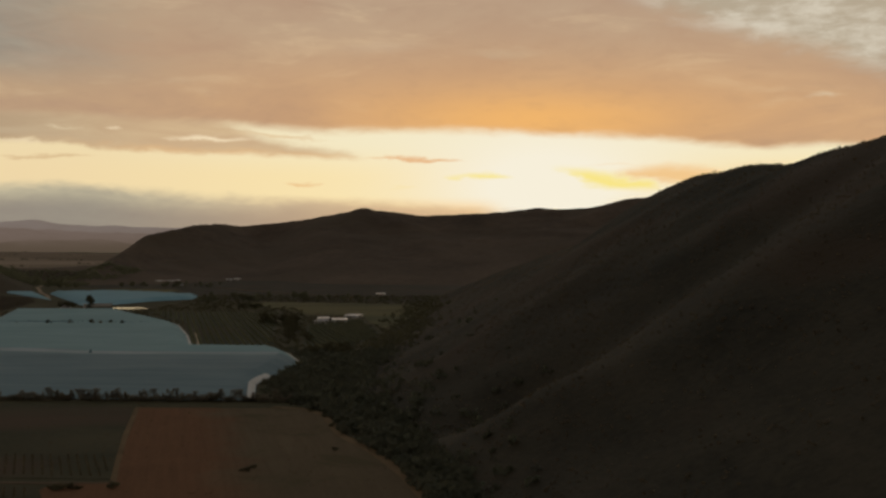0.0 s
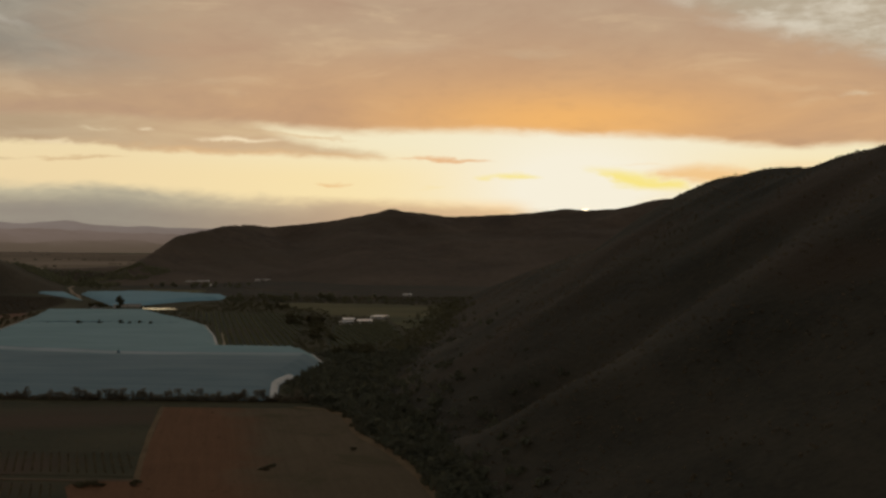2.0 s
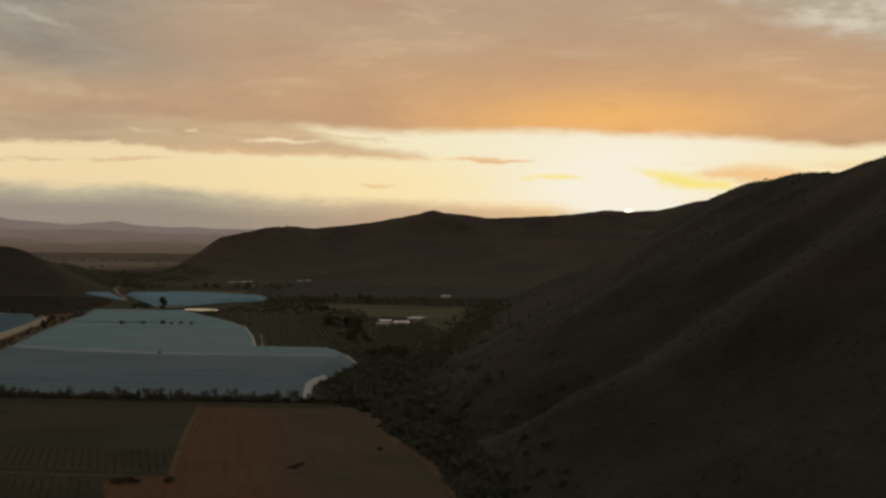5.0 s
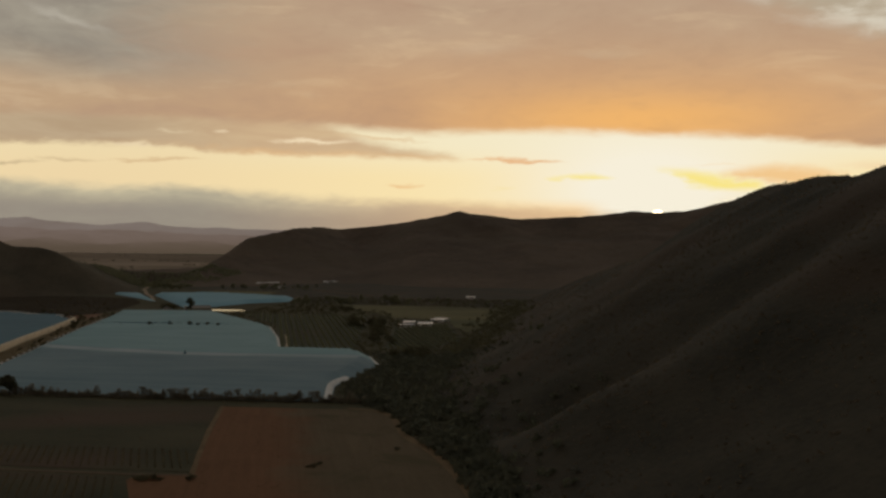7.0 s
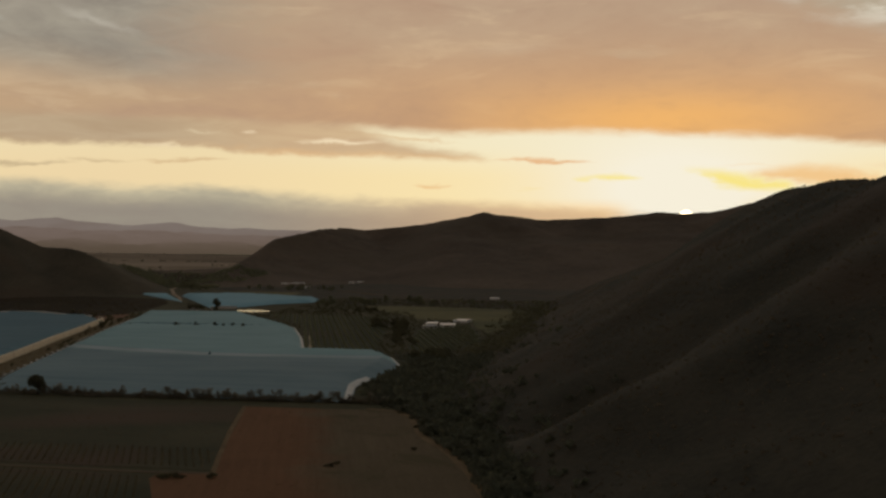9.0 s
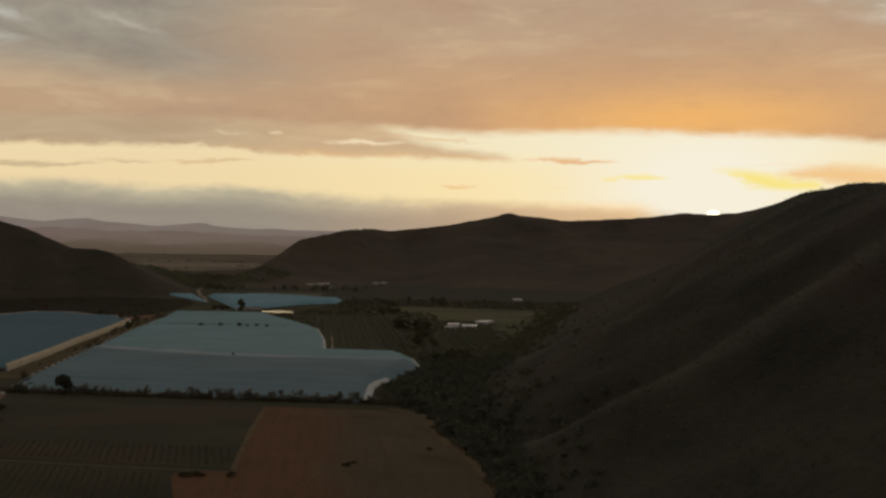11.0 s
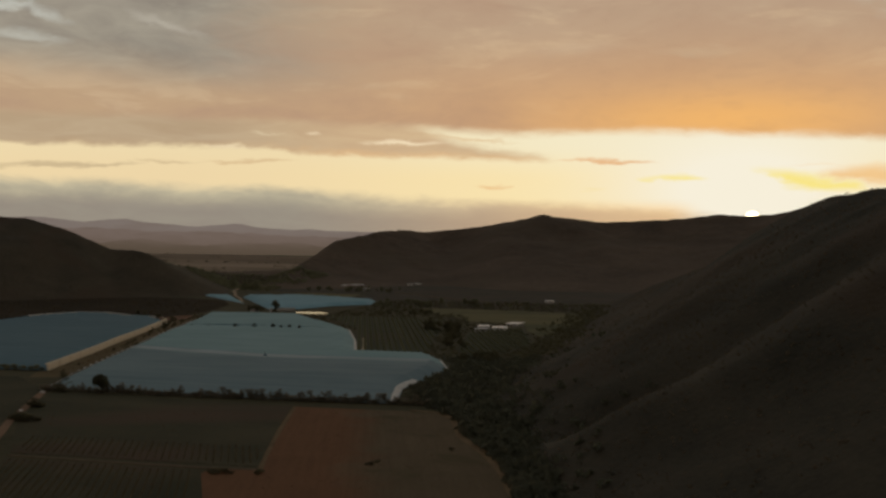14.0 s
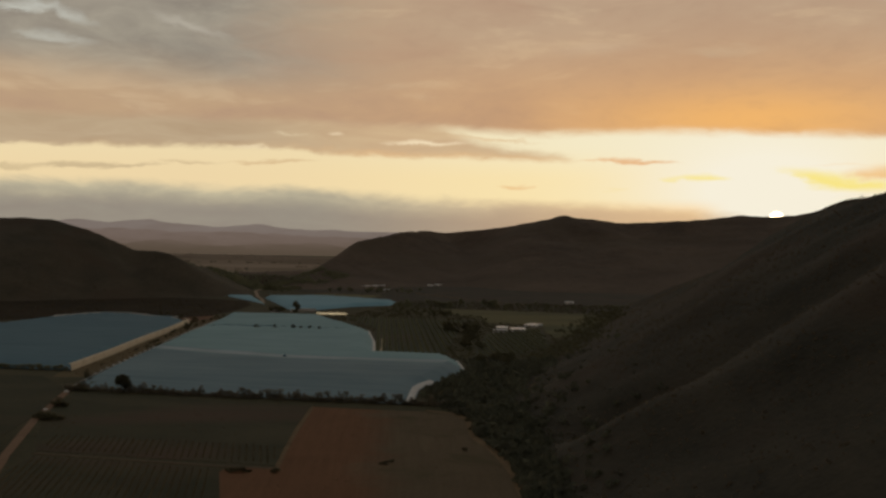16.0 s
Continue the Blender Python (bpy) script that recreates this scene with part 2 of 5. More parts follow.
# ---------------------------------------------------------------- materials
def material(name, dark, light, scale=0.3, fine=3.0, rough=0.9, bump=0.4, distance=0.3, contrast=1.0, gloss=0.15, stretch=(1, 1, 1), vary=0.0, third=None, sheer=0.0, metal=0.0):
    """A matt surface of two colours (and spots of a third) mixed at two scales, with relief."""
    mat = bpy.data.materials.new(name)
    mat.use_nodes = True
    k = Nodes(mat.node_tree)
    geo = k.add("ShaderNodeNewGeometry")
    mp = k.add("ShaderNodeMapping")
    k.put(mp.inputs["Vector"], geo.outputs["Position"])
    mp.inputs["Scale"].default_value = stretch
    p = mp.outputs[0]
    a, b = k.noise(p, scale, 4, 0.6, 0.4), k.noise(p, fine, 4, 0.65)
    f = k.m("MULTIPLY_ADD", k.m("SUBTRACT", k.m("MULTIPLY_ADD", b, 0.45, k.m("MULTIPLY", a, 0.55)), 0.5), 3.2 * contrast, 0.5, clamp=True)
    colour = k.mix(f, dark, light)
    if third:
        colour = k.mix(k.smooth(k.noise(p, scale * 0.37, 3, 0.5, 0.6), 0.5, 0.68), colour, third)
    if vary:
        info = k.add("ShaderNodeObjectInfo")
        isle = geo.outputs["Random Per Island"]
        r = k.m("MULTIPLY_ADD", k.m("ADD", isle, info.outputs["Random"]), vary, 1.0 - vary)
        colour = k.mix(1.0, colour, k.xyz(r, r, r), "MULTIPLY")
    shader = k.add("ShaderNodeBsdfPrincipled")
    k.put(shader.inputs["Base Color"], colour)
    k.put(shader.inputs["Roughness"], k.m("MULTIPLY_ADD", b, 0.15, rough - 0.08, clamp=True))
    shader.inputs["Specular IOR Level"].default_value = gloss
    shader.inputs["Metallic"].default_value = metal
    if bump:
        bp = k.add("ShaderNodeBump")
        bp.inputs["Strength"].default_value, bp.inputs["Distance"].default_value = bump, distance
        k.put(bp.inputs["Height"], k.m("MULTIPLY_ADD", b, 0.6, a))
        k.put(shader.inputs["Normal"], bp.outputs[0])
    out = shader.outputs[0]
    if sheer:
        thin = k.add("ShaderNodeBsdfTranslucent")
        k.put(thin.inputs["Color"], colour)
        both = k.add("ShaderNodeMixShader")
        both.inputs[0].default_value = sheer
        k.put(both.inputs[1], out)
        k.put(both.inputs[2], thin.outputs[0])
        out = both.outputs[0]
    k.put(k.add("ShaderNodeOutputMaterial").inputs["Surface"], out)
    return mat


def rgb(r, g, b):
    return (r, g, b, 1.0)


def ground_material():
    """Scrubby valley floor, and dry farmland in strips out on the far plain, paled for haze."""
    mat = bpy.data.materials.new("valley_ground")
    mat.use_nodes = True
    k = Nodes(mat.node_tree)
    pos = k.add("ShaderNodeNewGeometry").outputs["Position"]
    sep = k.add("ShaderNodeSeparateXYZ")
    k.put(sep.inputs[0], pos)
    a, b = k.noise(pos, 0.02, 5, 0.6, 0.5), k.noise(pos, 0.35, 5, 0.65)
    f = k.m("MULTIPLY_ADD", k.m("SUBTRACT", k.m("MULTIPLY_ADD", a, 0.6, k.m("MULTIPLY", b, 0.4)), 0.5), 3.5, 0.5, clamp=True)
    scrub = k.mix(f, rgb(0.062, 0.058, 0.032), rgb(0.128, 0.11, 0.062))
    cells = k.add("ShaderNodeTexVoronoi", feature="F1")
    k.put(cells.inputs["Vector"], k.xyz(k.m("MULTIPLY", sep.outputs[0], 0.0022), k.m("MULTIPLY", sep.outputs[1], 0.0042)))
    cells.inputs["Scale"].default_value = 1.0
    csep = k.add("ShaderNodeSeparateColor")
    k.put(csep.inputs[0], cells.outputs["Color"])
    # dry straw tones, lightened to imitate haze over the plain
    hazed_stubble = k.mix(csep.outputs[0], rgb(0.22, 0.162, 0.108), rgb(0.42, 0.315, 0.225))
    hazed_stubble = k.mix(k.smooth(csep.outputs[1], 0.72, 0.78), hazed_stubble, rgb(0.15, 0.14, 0.07))
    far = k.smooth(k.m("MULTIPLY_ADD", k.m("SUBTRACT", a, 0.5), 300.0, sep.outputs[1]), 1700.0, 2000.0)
    shader = k.add("ShaderNodeBsdfPrincipled")
    k.put(shader.inputs["Base Color"], k.mix(far, scrub, hazed_stubble))
    shader.inputs["Roughness"].default_value = 0.95
    shader.inputs["Specular IOR Level"].default_value = 0.1
    bp = k.add("ShaderNodeBump")
    bp.inputs["Strength"].default_value, bp.inputs["Distance"].default_value = 0.5, 0.6
    k.put(bp.inputs["Height"], b)
    k.put(shader.inputs["Normal"], bp.outputs[0])
    k.put(k.add("ShaderNodeOutputMaterial").inputs["Surface"], shader.outputs[0])
    return mat


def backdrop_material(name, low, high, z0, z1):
    """Far hills with their haze painted in: a plain glow from foot to crest, and faint folds shaded by noise."""
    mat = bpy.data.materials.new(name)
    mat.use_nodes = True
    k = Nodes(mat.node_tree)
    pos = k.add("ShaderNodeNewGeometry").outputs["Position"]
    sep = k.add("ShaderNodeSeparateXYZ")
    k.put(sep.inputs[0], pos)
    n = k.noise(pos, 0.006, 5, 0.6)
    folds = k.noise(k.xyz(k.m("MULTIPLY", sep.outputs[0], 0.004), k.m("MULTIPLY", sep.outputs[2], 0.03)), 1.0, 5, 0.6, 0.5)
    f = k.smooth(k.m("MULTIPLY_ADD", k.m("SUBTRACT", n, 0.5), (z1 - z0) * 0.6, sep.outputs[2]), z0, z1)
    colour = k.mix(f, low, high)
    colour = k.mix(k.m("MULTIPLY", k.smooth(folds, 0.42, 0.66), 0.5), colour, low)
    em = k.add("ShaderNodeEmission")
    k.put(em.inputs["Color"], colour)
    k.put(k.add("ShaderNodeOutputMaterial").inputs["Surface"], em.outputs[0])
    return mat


def soil_material():
    """Ploughed soil, red on one side and turning brown across a blurred line, with faint furrows."""
    mat = bpy.data.materials.new("ploughed_soil")
    mat.use_nodes = True
    k = Nodes(mat.node_tree)
    pos = k.add("ShaderNodeNewGeometry").outputs["Position"]
    sep = k.add("ShaderNodeSeparateXYZ")
    k.put(sep.inputs[0], pos)
    broad, clods = k.noise(pos, 0.03, 5, 0.6, 0.6), k.noise(pos, 0.7, 4, 0.65)
    along = k.m("MULTIPLY_ADD", sep.outputs[1], 0.25, sep.outputs[0])
    furrow = k.noise(k.xyz(k.m("MULTIPLY", along, 0.5), k.m("MULTIPLY", sep.outputs[1], 0.02)), 1.0, 3, 0.6)
    f = k.m("MULTIPLY_ADD", k.m("SUBTRACT", k.m("MULTIPLY_ADD", clods, 0.4, k.m("MULTIPLY_ADD", furrow, 0.3, k.m("MULTIPLY", broad, 0.3))), 0.5), 2.4, 0.5, clamp=True)
    red = k.mix(f, rgb(0.157, 0.078, 0.04), rgb(0.268, 0.133, 0.068))
    brown = k.mix(f, rgb(0.112, 0.081, 0.047), rgb(0.205, 0.15, 0.088))
    brown = k.mix(k.smooth(k.noise(pos, 0.045, 4, 0.6, 0.8), 0.52, 0.68), brown, rgb(0.12, 0.095, 0.05))
    side = k.smooth(k.m("MULTIPLY_ADD", k.m("SUBTRACT", broad, 0.5), 34.0, along), 5.0, 26.0)
    shader = k.add("ShaderNodeBsdfPrincipled")
    k.put(shader.inputs["Base Color"], k.mix(side, red, brown))
    shader.inputs["Roughness"].default_value = 0.95
    shader.inputs["Specular IOR Level"].default_value = 0.1
    bp = k.add("ShaderNodeBump")
    bp.inputs["Strength"].default_value, bp.inputs["Distance"].default_value = 0.5, 0.2
    k.put(bp.inputs["Height"], k.m("MULTIPLY_ADD", clods, 0.6, furrow))
    k.put(shader.inputs["Normal"], bp.outputs[0])
    k.put(k.add("ShaderNodeOutputMaterial").inputs["Surface"], shader.outputs[0])
    return mat


def net_material(name, dark, light):
    """Pale woven shade netting in long strips, with faint seams."""
    mat = bpy.data.materials.new(name)
    mat.use_nodes = True
    k = Nodes(mat.node_tree)
    pos = k.add("ShaderNodeNewGeometry").outputs["Position"]
    sep = k.add("ShaderNodeSeparateXYZ")
    k.put(sep.inputs[0], pos)
    strips = k.noise(k.xyz(k.m("MULTIPLY", sep.outputs[0], 0.012), k.m("MULTIPLY", sep.outputs[1], 0.22)), 1.0, 4, 0.6)
    blot = k.noise(pos, 0.018, 4, 0.55, 0.3)
    weave = k.noise(pos, 2.5, 2, 0.5)
    f = k.m("MULTIPLY_ADD", k.m("SUBTRACT", k.m("MULTIPLY_ADD", strips, 0.6, k.m("MULTIPLY", blot, 0.4)), 0.5), 4.0, 0.5, clamp=True)
    colour = k.mix(f, dark, light)
    colour = k.mix(k.m("MULTIPLY", weave, 0.15), colour, rgb(0.2, 0.25, 0.27))
    shader = k.add("ShaderNodeBsdfPrincipled")
    k.put(shader.inputs["Base Color"], colour)
    shader.inputs["Roughness"].default_value = 0.75
    shader.inputs["Specular IOR Level"].default_value = 0.12
    bp = k.add("ShaderNodeBump")
    bp.inputs["Strength"].default_value, bp.inputs["Distance"].default_value = 0.25, 0.3
    k.put(bp.inputs["Height"], strips)
    k.put(shader.inputs["Normal"], bp.outputs[0])
    k.put(k.add("ShaderNodeOutputMaterial").inputs["Surface"], shader.outputs[0])
    return mat


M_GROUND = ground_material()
M_HILL = material("fynbos_slope", rgb(0.04, 0.036, 0.024), rgb(0.09, 0.075, 0.05), 0.03, 0.4, bump=0.55, distance=1.0, third=rgb(0.082, 0.06, 0.039), contrast=1.1)
M_HILL_WEST = material("dry_scrub_slope", rgb(0.06, 0.049, 0.031), rgb(0.125, 0.097, 0.062), 0.02, 0.3, bump=0.8, distance=1.5, third=rgb(0.098, 0.07, 0.044))
# ridge colours raised to take in the haze that veils it
M_RIDGE = material("ridge_slope", rgb(0.085, 0.061, 0.041), rgb(0.175, 0.122, 0.081), 0.008, 0.08, bump=0.9, distance=4.0, third=rgb(0.125, 0.09, 0.058))
M_SOIL = material("brown_soil", rgb(0.13, 0.088, 0.054), rgb(0.215, 0.148, 0.09), 0.05, 0.9, bump=0.4, distance=0.15, third=rgb(0.16, 0.118, 0.066), stretch=(0.25, 1.2, 1), contrast=1.3)
M_FIELD = soil_material()
M_SOIL_RED = material("red_ploughed_soil", rgb(0.165, 0.083, 0.046), rgb(0.255, 0.13, 0.073), 0.05, 0.9, bump=0.4, distance=0.15, stretch=(0.5, 1.1, 1), contrast=1.1)
M_CROP = material("crop_field", rgb(0.046, 0.045, 0.022), rgb(0.092, 0.08, 0.042), 0.03, 0.8, bump=0.6, distance=0.2, third=rgb(0.105, 0.068, 0.042), stretch=(0.5, 1, 1), contrast=1.4)
M_PASTURE = material("dry_pasture", rgb(0.09, 0.09, 0.04), rgb(0.195, 0.165, 0.072), 0.014, 0.3, bump=0.4, distance=0.2, third=rgb(0.09, 0.098, 0.045), contrast=1.4, stretch=(0.5, 1.6, 1))
M_SAND = material("sandy_track", rgb(0.52, 0.405, 0.255), rgb(0.70, 0.56, 0.375), 0.1, 1.5, bump=0.3, distance=0.1)
M_PINK = material("clay_road", rgb(0.23, 0.14, 0.085), rgb(0.33, 0.205, 0.125), 0.1, 1.5, bump=0.3, distance=0.1)
M_VERGE = material("dry_grass_verge", rgb(0.155, 0.10, 0.05), rgb(0.25, 0.165, 0.085), 0.08, 1.2, bump=0.5, distance=0.2)
M_VERGE_NET = material("olive_grass_verge", rgb(0.115, 0.085, 0.04), rgb(0.2, 0.145, 0.07), 0.08, 1.2, bump=0.5, distance=0.2)
M_NET = net_material("shade_netting", rgb(0.245, 0.40, 0.41), rgb(0.33, 0.50, 0.51))
M_NET_NEAR = net_material("near_netting", rgb(0.176, 0.262, 0.283), rgb(0.252, 0.345, 0.365))
M_NET_MID = net_material("worn_netting", rgb(0.29, 0.39, 0.40), rgb(0.36, 0.46, 0.47))
# leaf colour paled to stand in for haze before distant trees
M_LEAF_FAR = material("hazed_far_leaves", rgb(0.14, 0.128, 0.08), rgb(0.21, 0.185, 0.118), 0.25, 2.0, rough=0.7, bump=0, vary=0.25, sheer=0.5)
M_NET_PALE = net_material("pale_netting", rgb(0.42, 0.49, 0.50), rgb(0.52, 0.58, 0.59))
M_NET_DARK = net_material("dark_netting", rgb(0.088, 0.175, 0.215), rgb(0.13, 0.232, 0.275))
M_NET_FAR = net_material("blue_netting", rgb(0.225, 0.41, 0.475), rgb(0.29, 0.5, 0.57))
M_SKIRT = material("white_net_skirt", rgb(0.74, 0.70, 0.63), rgb(0.88, 0.84, 0.77), 0.2, 2.0, bump=0.2, distance=0.1)
M_CURTAIN = material("bleached_curtain", rgb(0.74, 0.60, 0.42), rgb(0.88, 0.74, 0.54), 0.15, 1.5, bump=0.25, distance=0.1)
M_POST = material("treated_pole", rgb(0.10, 0.07, 0.045), rgb(0.18, 0.13, 0.09), 1.0, 6.0, bump=0.3, distance=0.02)
M_LEAF = material("leaves", rgb(0.13, 0.122, 0.07), rgb(0.215, 0.192, 0.112), 0.25, 2.0, rough=0.7, bump=0, vary=0.25, sheer=0.5)
M_LEAF_DARK = material("dark_leaves", rgb(0.082, 0.08, 0.045), rgb(0.142, 0.13, 0.076), 0.25, 2.0, rough=0.7, bump=0, vary=0.3, third=rgb(0.125, 0.115, 0.064), sheer=0.45)
M_SHRUB = material("shrub_leaves", rgb(0.125, 0.108, 0.065), rgb(0.195, 0.165, 0.1), 0.05, 1.0, rough=0.8, bump=0, vary=0.2, sheer=0.55)
M_SCRUB_BROWN = material("brown_scrub", rgb(0.09, 0.068, 0.04), rgb(0.165, 0.125, 0.075), 0.04, 1.0, rough=0.85, bump=0, vary=0.25, sheer=0.5)
M_SCRUB_SLOPE = material("dry_heath", rgb(0.18, 0.143, 0.092), rgb(0.29, 0.23, 0.15), 0.04, 1.0, rough=0.85, bump=0, vary=0.2, sheer=0.5)
M_WIND = material("windbreak_leaves", rgb(0.22, 0.19, 0.135), rgb(0.32, 0.275, 0.2), 0.25, 2.0, rough=0.75, bump=0, vary=0.3, sheer=0.55)
M_HEDGE = material("hedge_leaves", rgb(0.2, 0.19, 0.1), rgb(0.3, 0.27, 0.15), 0.25, 2.0, rough=0.75, bump=0, vary=0.2, sheer=0.55)
M_ORCHARD_LEAF = material("orchard_leaves", rgb(0.2, 0.198, 0.117), rgb(0.295, 0.284, 0.172), 0.25, 2.0, rough=0.75, bump=0, vary=0.2, sheer=0.55)
M_TRACK = material("pale_track", rgb(0.30, 0.215, 0.14), rgb(0.43, 0.32, 0.215), 0.1, 1.5, bump=0.3, distance=0.1)
M_BANK = material("bank_leaves", rgb(0.11, 0.112, 0.074), rgb(0.188, 0.184, 0.124), 0.06, 1.0, rough=0.75, bump=0, vary=0.12, sheer=0.6)
# slope's shade put into the heath colour; the flat slab catches more sky
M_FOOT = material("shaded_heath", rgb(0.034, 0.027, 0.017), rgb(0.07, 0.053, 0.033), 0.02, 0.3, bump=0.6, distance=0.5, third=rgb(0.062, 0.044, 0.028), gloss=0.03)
M_SCRUB_GREY = material("grey_scrub", rgb(0.155, 0.15, 0.115), rgb(0.265, 0.25, 0.195), 0.06, 1.0, rough=0.85, bump=0, vary=0.15, sheer=0.6)
M_BARK = material("bark", rgb(0.07, 0.05, 0.035), rgb(0.14, 0.11, 0.08), 1.0, 8.0, bump=0.6, distance=0.03)
M_WALL = material("white_plaster", rgb(0.82, 0.78, 0.71), rgb(0.9, 0.87, 0.81), 0.3, 2.0, bump=0.1, distance=0.02)
M_ROOF = material("pale_sheet_roof", rgb(0.84, 0.84, 0.83), rgb(0.93, 0.93, 0.92), 0.3, 2.0, rough=0.38, bump=0, metal=0.4)
M_PANE = material("window_glass", rgb(0.02, 0.025, 0.03), rgb(0.04, 0.045, 0.05), 0.3, 2.0, rough=0.15, bump=0, gloss=0.5)
M_WOOD = material("painted_wood", rgb(0.16, 0.10, 0.06), rgb(0.24, 0.16, 0.10), 0.5, 3.0, bump=0.2, distance=0.02)
M_WATER = material("still_water", rgb(0.03, 0.035, 0.03), rgb(0.05, 0.05, 0.04), 0.05, 0.4, rough=0.12, bump=0.03, distance=0.05, gloss=0.5)
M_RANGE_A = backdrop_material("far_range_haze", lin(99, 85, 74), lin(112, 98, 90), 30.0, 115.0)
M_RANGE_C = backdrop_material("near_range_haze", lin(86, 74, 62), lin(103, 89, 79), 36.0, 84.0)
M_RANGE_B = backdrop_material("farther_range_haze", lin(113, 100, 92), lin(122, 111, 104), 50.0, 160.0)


# ---------------------------------------------------------------- shape helpers
def link_mesh(name, verts, faces, mat, parent=None, label="", smooth=False):
    me = bpy.data.meshes.new(name)
    me.from_pydata(verts, [], faces)
    me.materials.append(mat)
    if smooth:
        me.shade_smooth()
    me.update()
    ob = new(name, me)
    if parent is not None:
        ob.parent = parent
    if label:
        tagged(ob, label)
    return ob


def part(name, bm, mat, parent=None, label="", smooth=False):
    """One bmesh as one mesh object under a thing or a part."""
    me = bpy.data.meshes.new(name)
    bm.to_mesh(me)
    bm.free()
    me.materials.append(mat)
    if smooth:
        me.shade_smooth()
    ob = new(name, me)
    if parent is not None:
        ob.parent = parent
    if label:
        tagged(ob, label)
    return ob


def thing(name, m, label, category, group="", kind=""):
    ob = new(name)
    ob.empty_display_size = 0.5
    ob.matrix_basis = m
    return tagged(ob, label, category, group, kind)


def box(bm, x0, y0, z0, x1, y1, z1, bevel=0.0):
    r = bmesh.ops.create_cube(bm, size=1.0, matrix=Matrix.Translation(((x0 + x1) / 2, (y0 + y1) / 2, (z0 + z1) / 2)) @ Matrix.Diagonal((x1 - x0, y1 - y0, z1 - z0, 1)))
    if bevel:
        edges = list({e for v in r["verts"] for e in v.link_edges})
        bmesh.ops.bevel(bm, geom=edges, offset=bevel, segments=1, affect="EDGES")
    return bm


@functools.lru_cache(None)
def lattice(seed):
    return np.random.RandomState(seed).rand(256, 256)


def vnoise(x, y, seed=0):
    """Smooth value noise in 0..1 on numpy arrays."""
    g = lattice(seed)
    xi, yi = np.floor(x).astype(int), np.floor(y).astype(int)
    fx, fy = x - xi, y - yi
    fx, fy = fx * fx * (3 - 2 * fx), fy * fy * (3 - 2 * fy)
    a, b = g[xi % 256, yi % 256], g[(xi + 1) % 256, yi % 256]
    c, d = g[xi % 256, (yi + 1) % 256], g[(xi + 1) % 256, (yi + 1) % 256]
    return (a * (1 - fx) + b * fx) * (1 - fy) + (c * (1 - fx) + d * fx) * fy


def fbm(x, y, octaves=5, seed=0):
    total, amp = 0.0, 0.5
    for i in range(octaves):
        total = total + amp * (vnoise(x * 2**i + 17.3 * i, y * 2**i - 9.1 * i, seed + i) - 0.5)
        amp *= 0.52
    return total


def sheet(name, xs, ys, height, mat):
    """A height field over the grid xs by ys."""
    X, Y = np.meshgrid(xs, ys, indexing="ij")
    Z = height(X, Y)
    n, k = len(xs), len(ys)
    verts = np.stack([X, Y, Z], -1).reshape(-1, 3)
    i, j = np.meshgrid(np.arange(n - 1), np.arange(k - 1), indexing="ij")
    q = (i * k + j).ravel()
    faces = np.stack([q, q + k, q + k + 1, q + 1], -1)
    return link_mesh(name, verts, faces, mat, smooth=True)


def ss(a, b, v):
    t = np.clip((v - a) / (b - a), 0, 1)
    return t * t * (3 - 2 * t)


# ---------------------------------------------------------------- the land
def ground_height(x, y):
    rise = ss(2000, 4900, y) * 52.0
    return rise + ss(1900, 2600, y) * fbm(x / 260, y / 260, 4, 3) * 7.0


def graded(stops):
    out = []
    for (a, b, step) in stops:
        out += list(np.arange(a, b, step))
    return np.array(out + [stops[-1][1]])


ground = sheet("ground", graded([(-4900, -1200, 90), (-1200, 600, 40), (600, 4900, 100)]),
               graded([(-2500, 0, 120), (0, 1800, 40), (1800, 4900, 40)]), ground_height, M_GROUND)
tagged(ground, "scrubby brown valley floor running out to dry farmland", "ground", kind="structure")

FOOT_Y = np.array([-500, -300, -100, 0, 100, 150, 200, 250, 273, 348, 425, 550, 683, 900, 1185, 1300])
FOOT_X = np.array([330, 260, 160, 110, 62, 34, 14, 4, -2, -14, -36, -38, -30, -22, -15, 0])
# plan and height of the hill's crest, from the near end to the far one
CREST = [(-500, 560, 125), (-300, 470, 130), (0, 340, 130), (200, 250, 123), (330, 190, 113), (370, 176, 108.4), (402, 165.5, 103.2), (417, 159.5, 100.5), (426, 156, 99.9),
         (432, 153, 98.2), (440, 149.5, 96.1), (454, 147.2, 95.4), (464, 144.8, 96.2), (472, 142.6, 97.5), (478, 141, 98.4), (490, 138.2, 97.8), (505, 134.6, 97.0), (525, 130, 96.6),
         (534, 128, 96.4), (543, 126.2, 94.6), (555, 124.6, 92.2), (564, 123.8, 90.2), (573, 123.2, 87.0), (583, 122.4, 84.0), (600, 121, 81.0), (650, 118, 75.5), (750, 112, 66),
         (900, 84, 52), (1050, 40, 28), (1185, 0, 3), (1300, 20, 0)]
CREST_Y, CREST_X, CREST_Z = (np.array(c, float) for c in zip(*CREST))


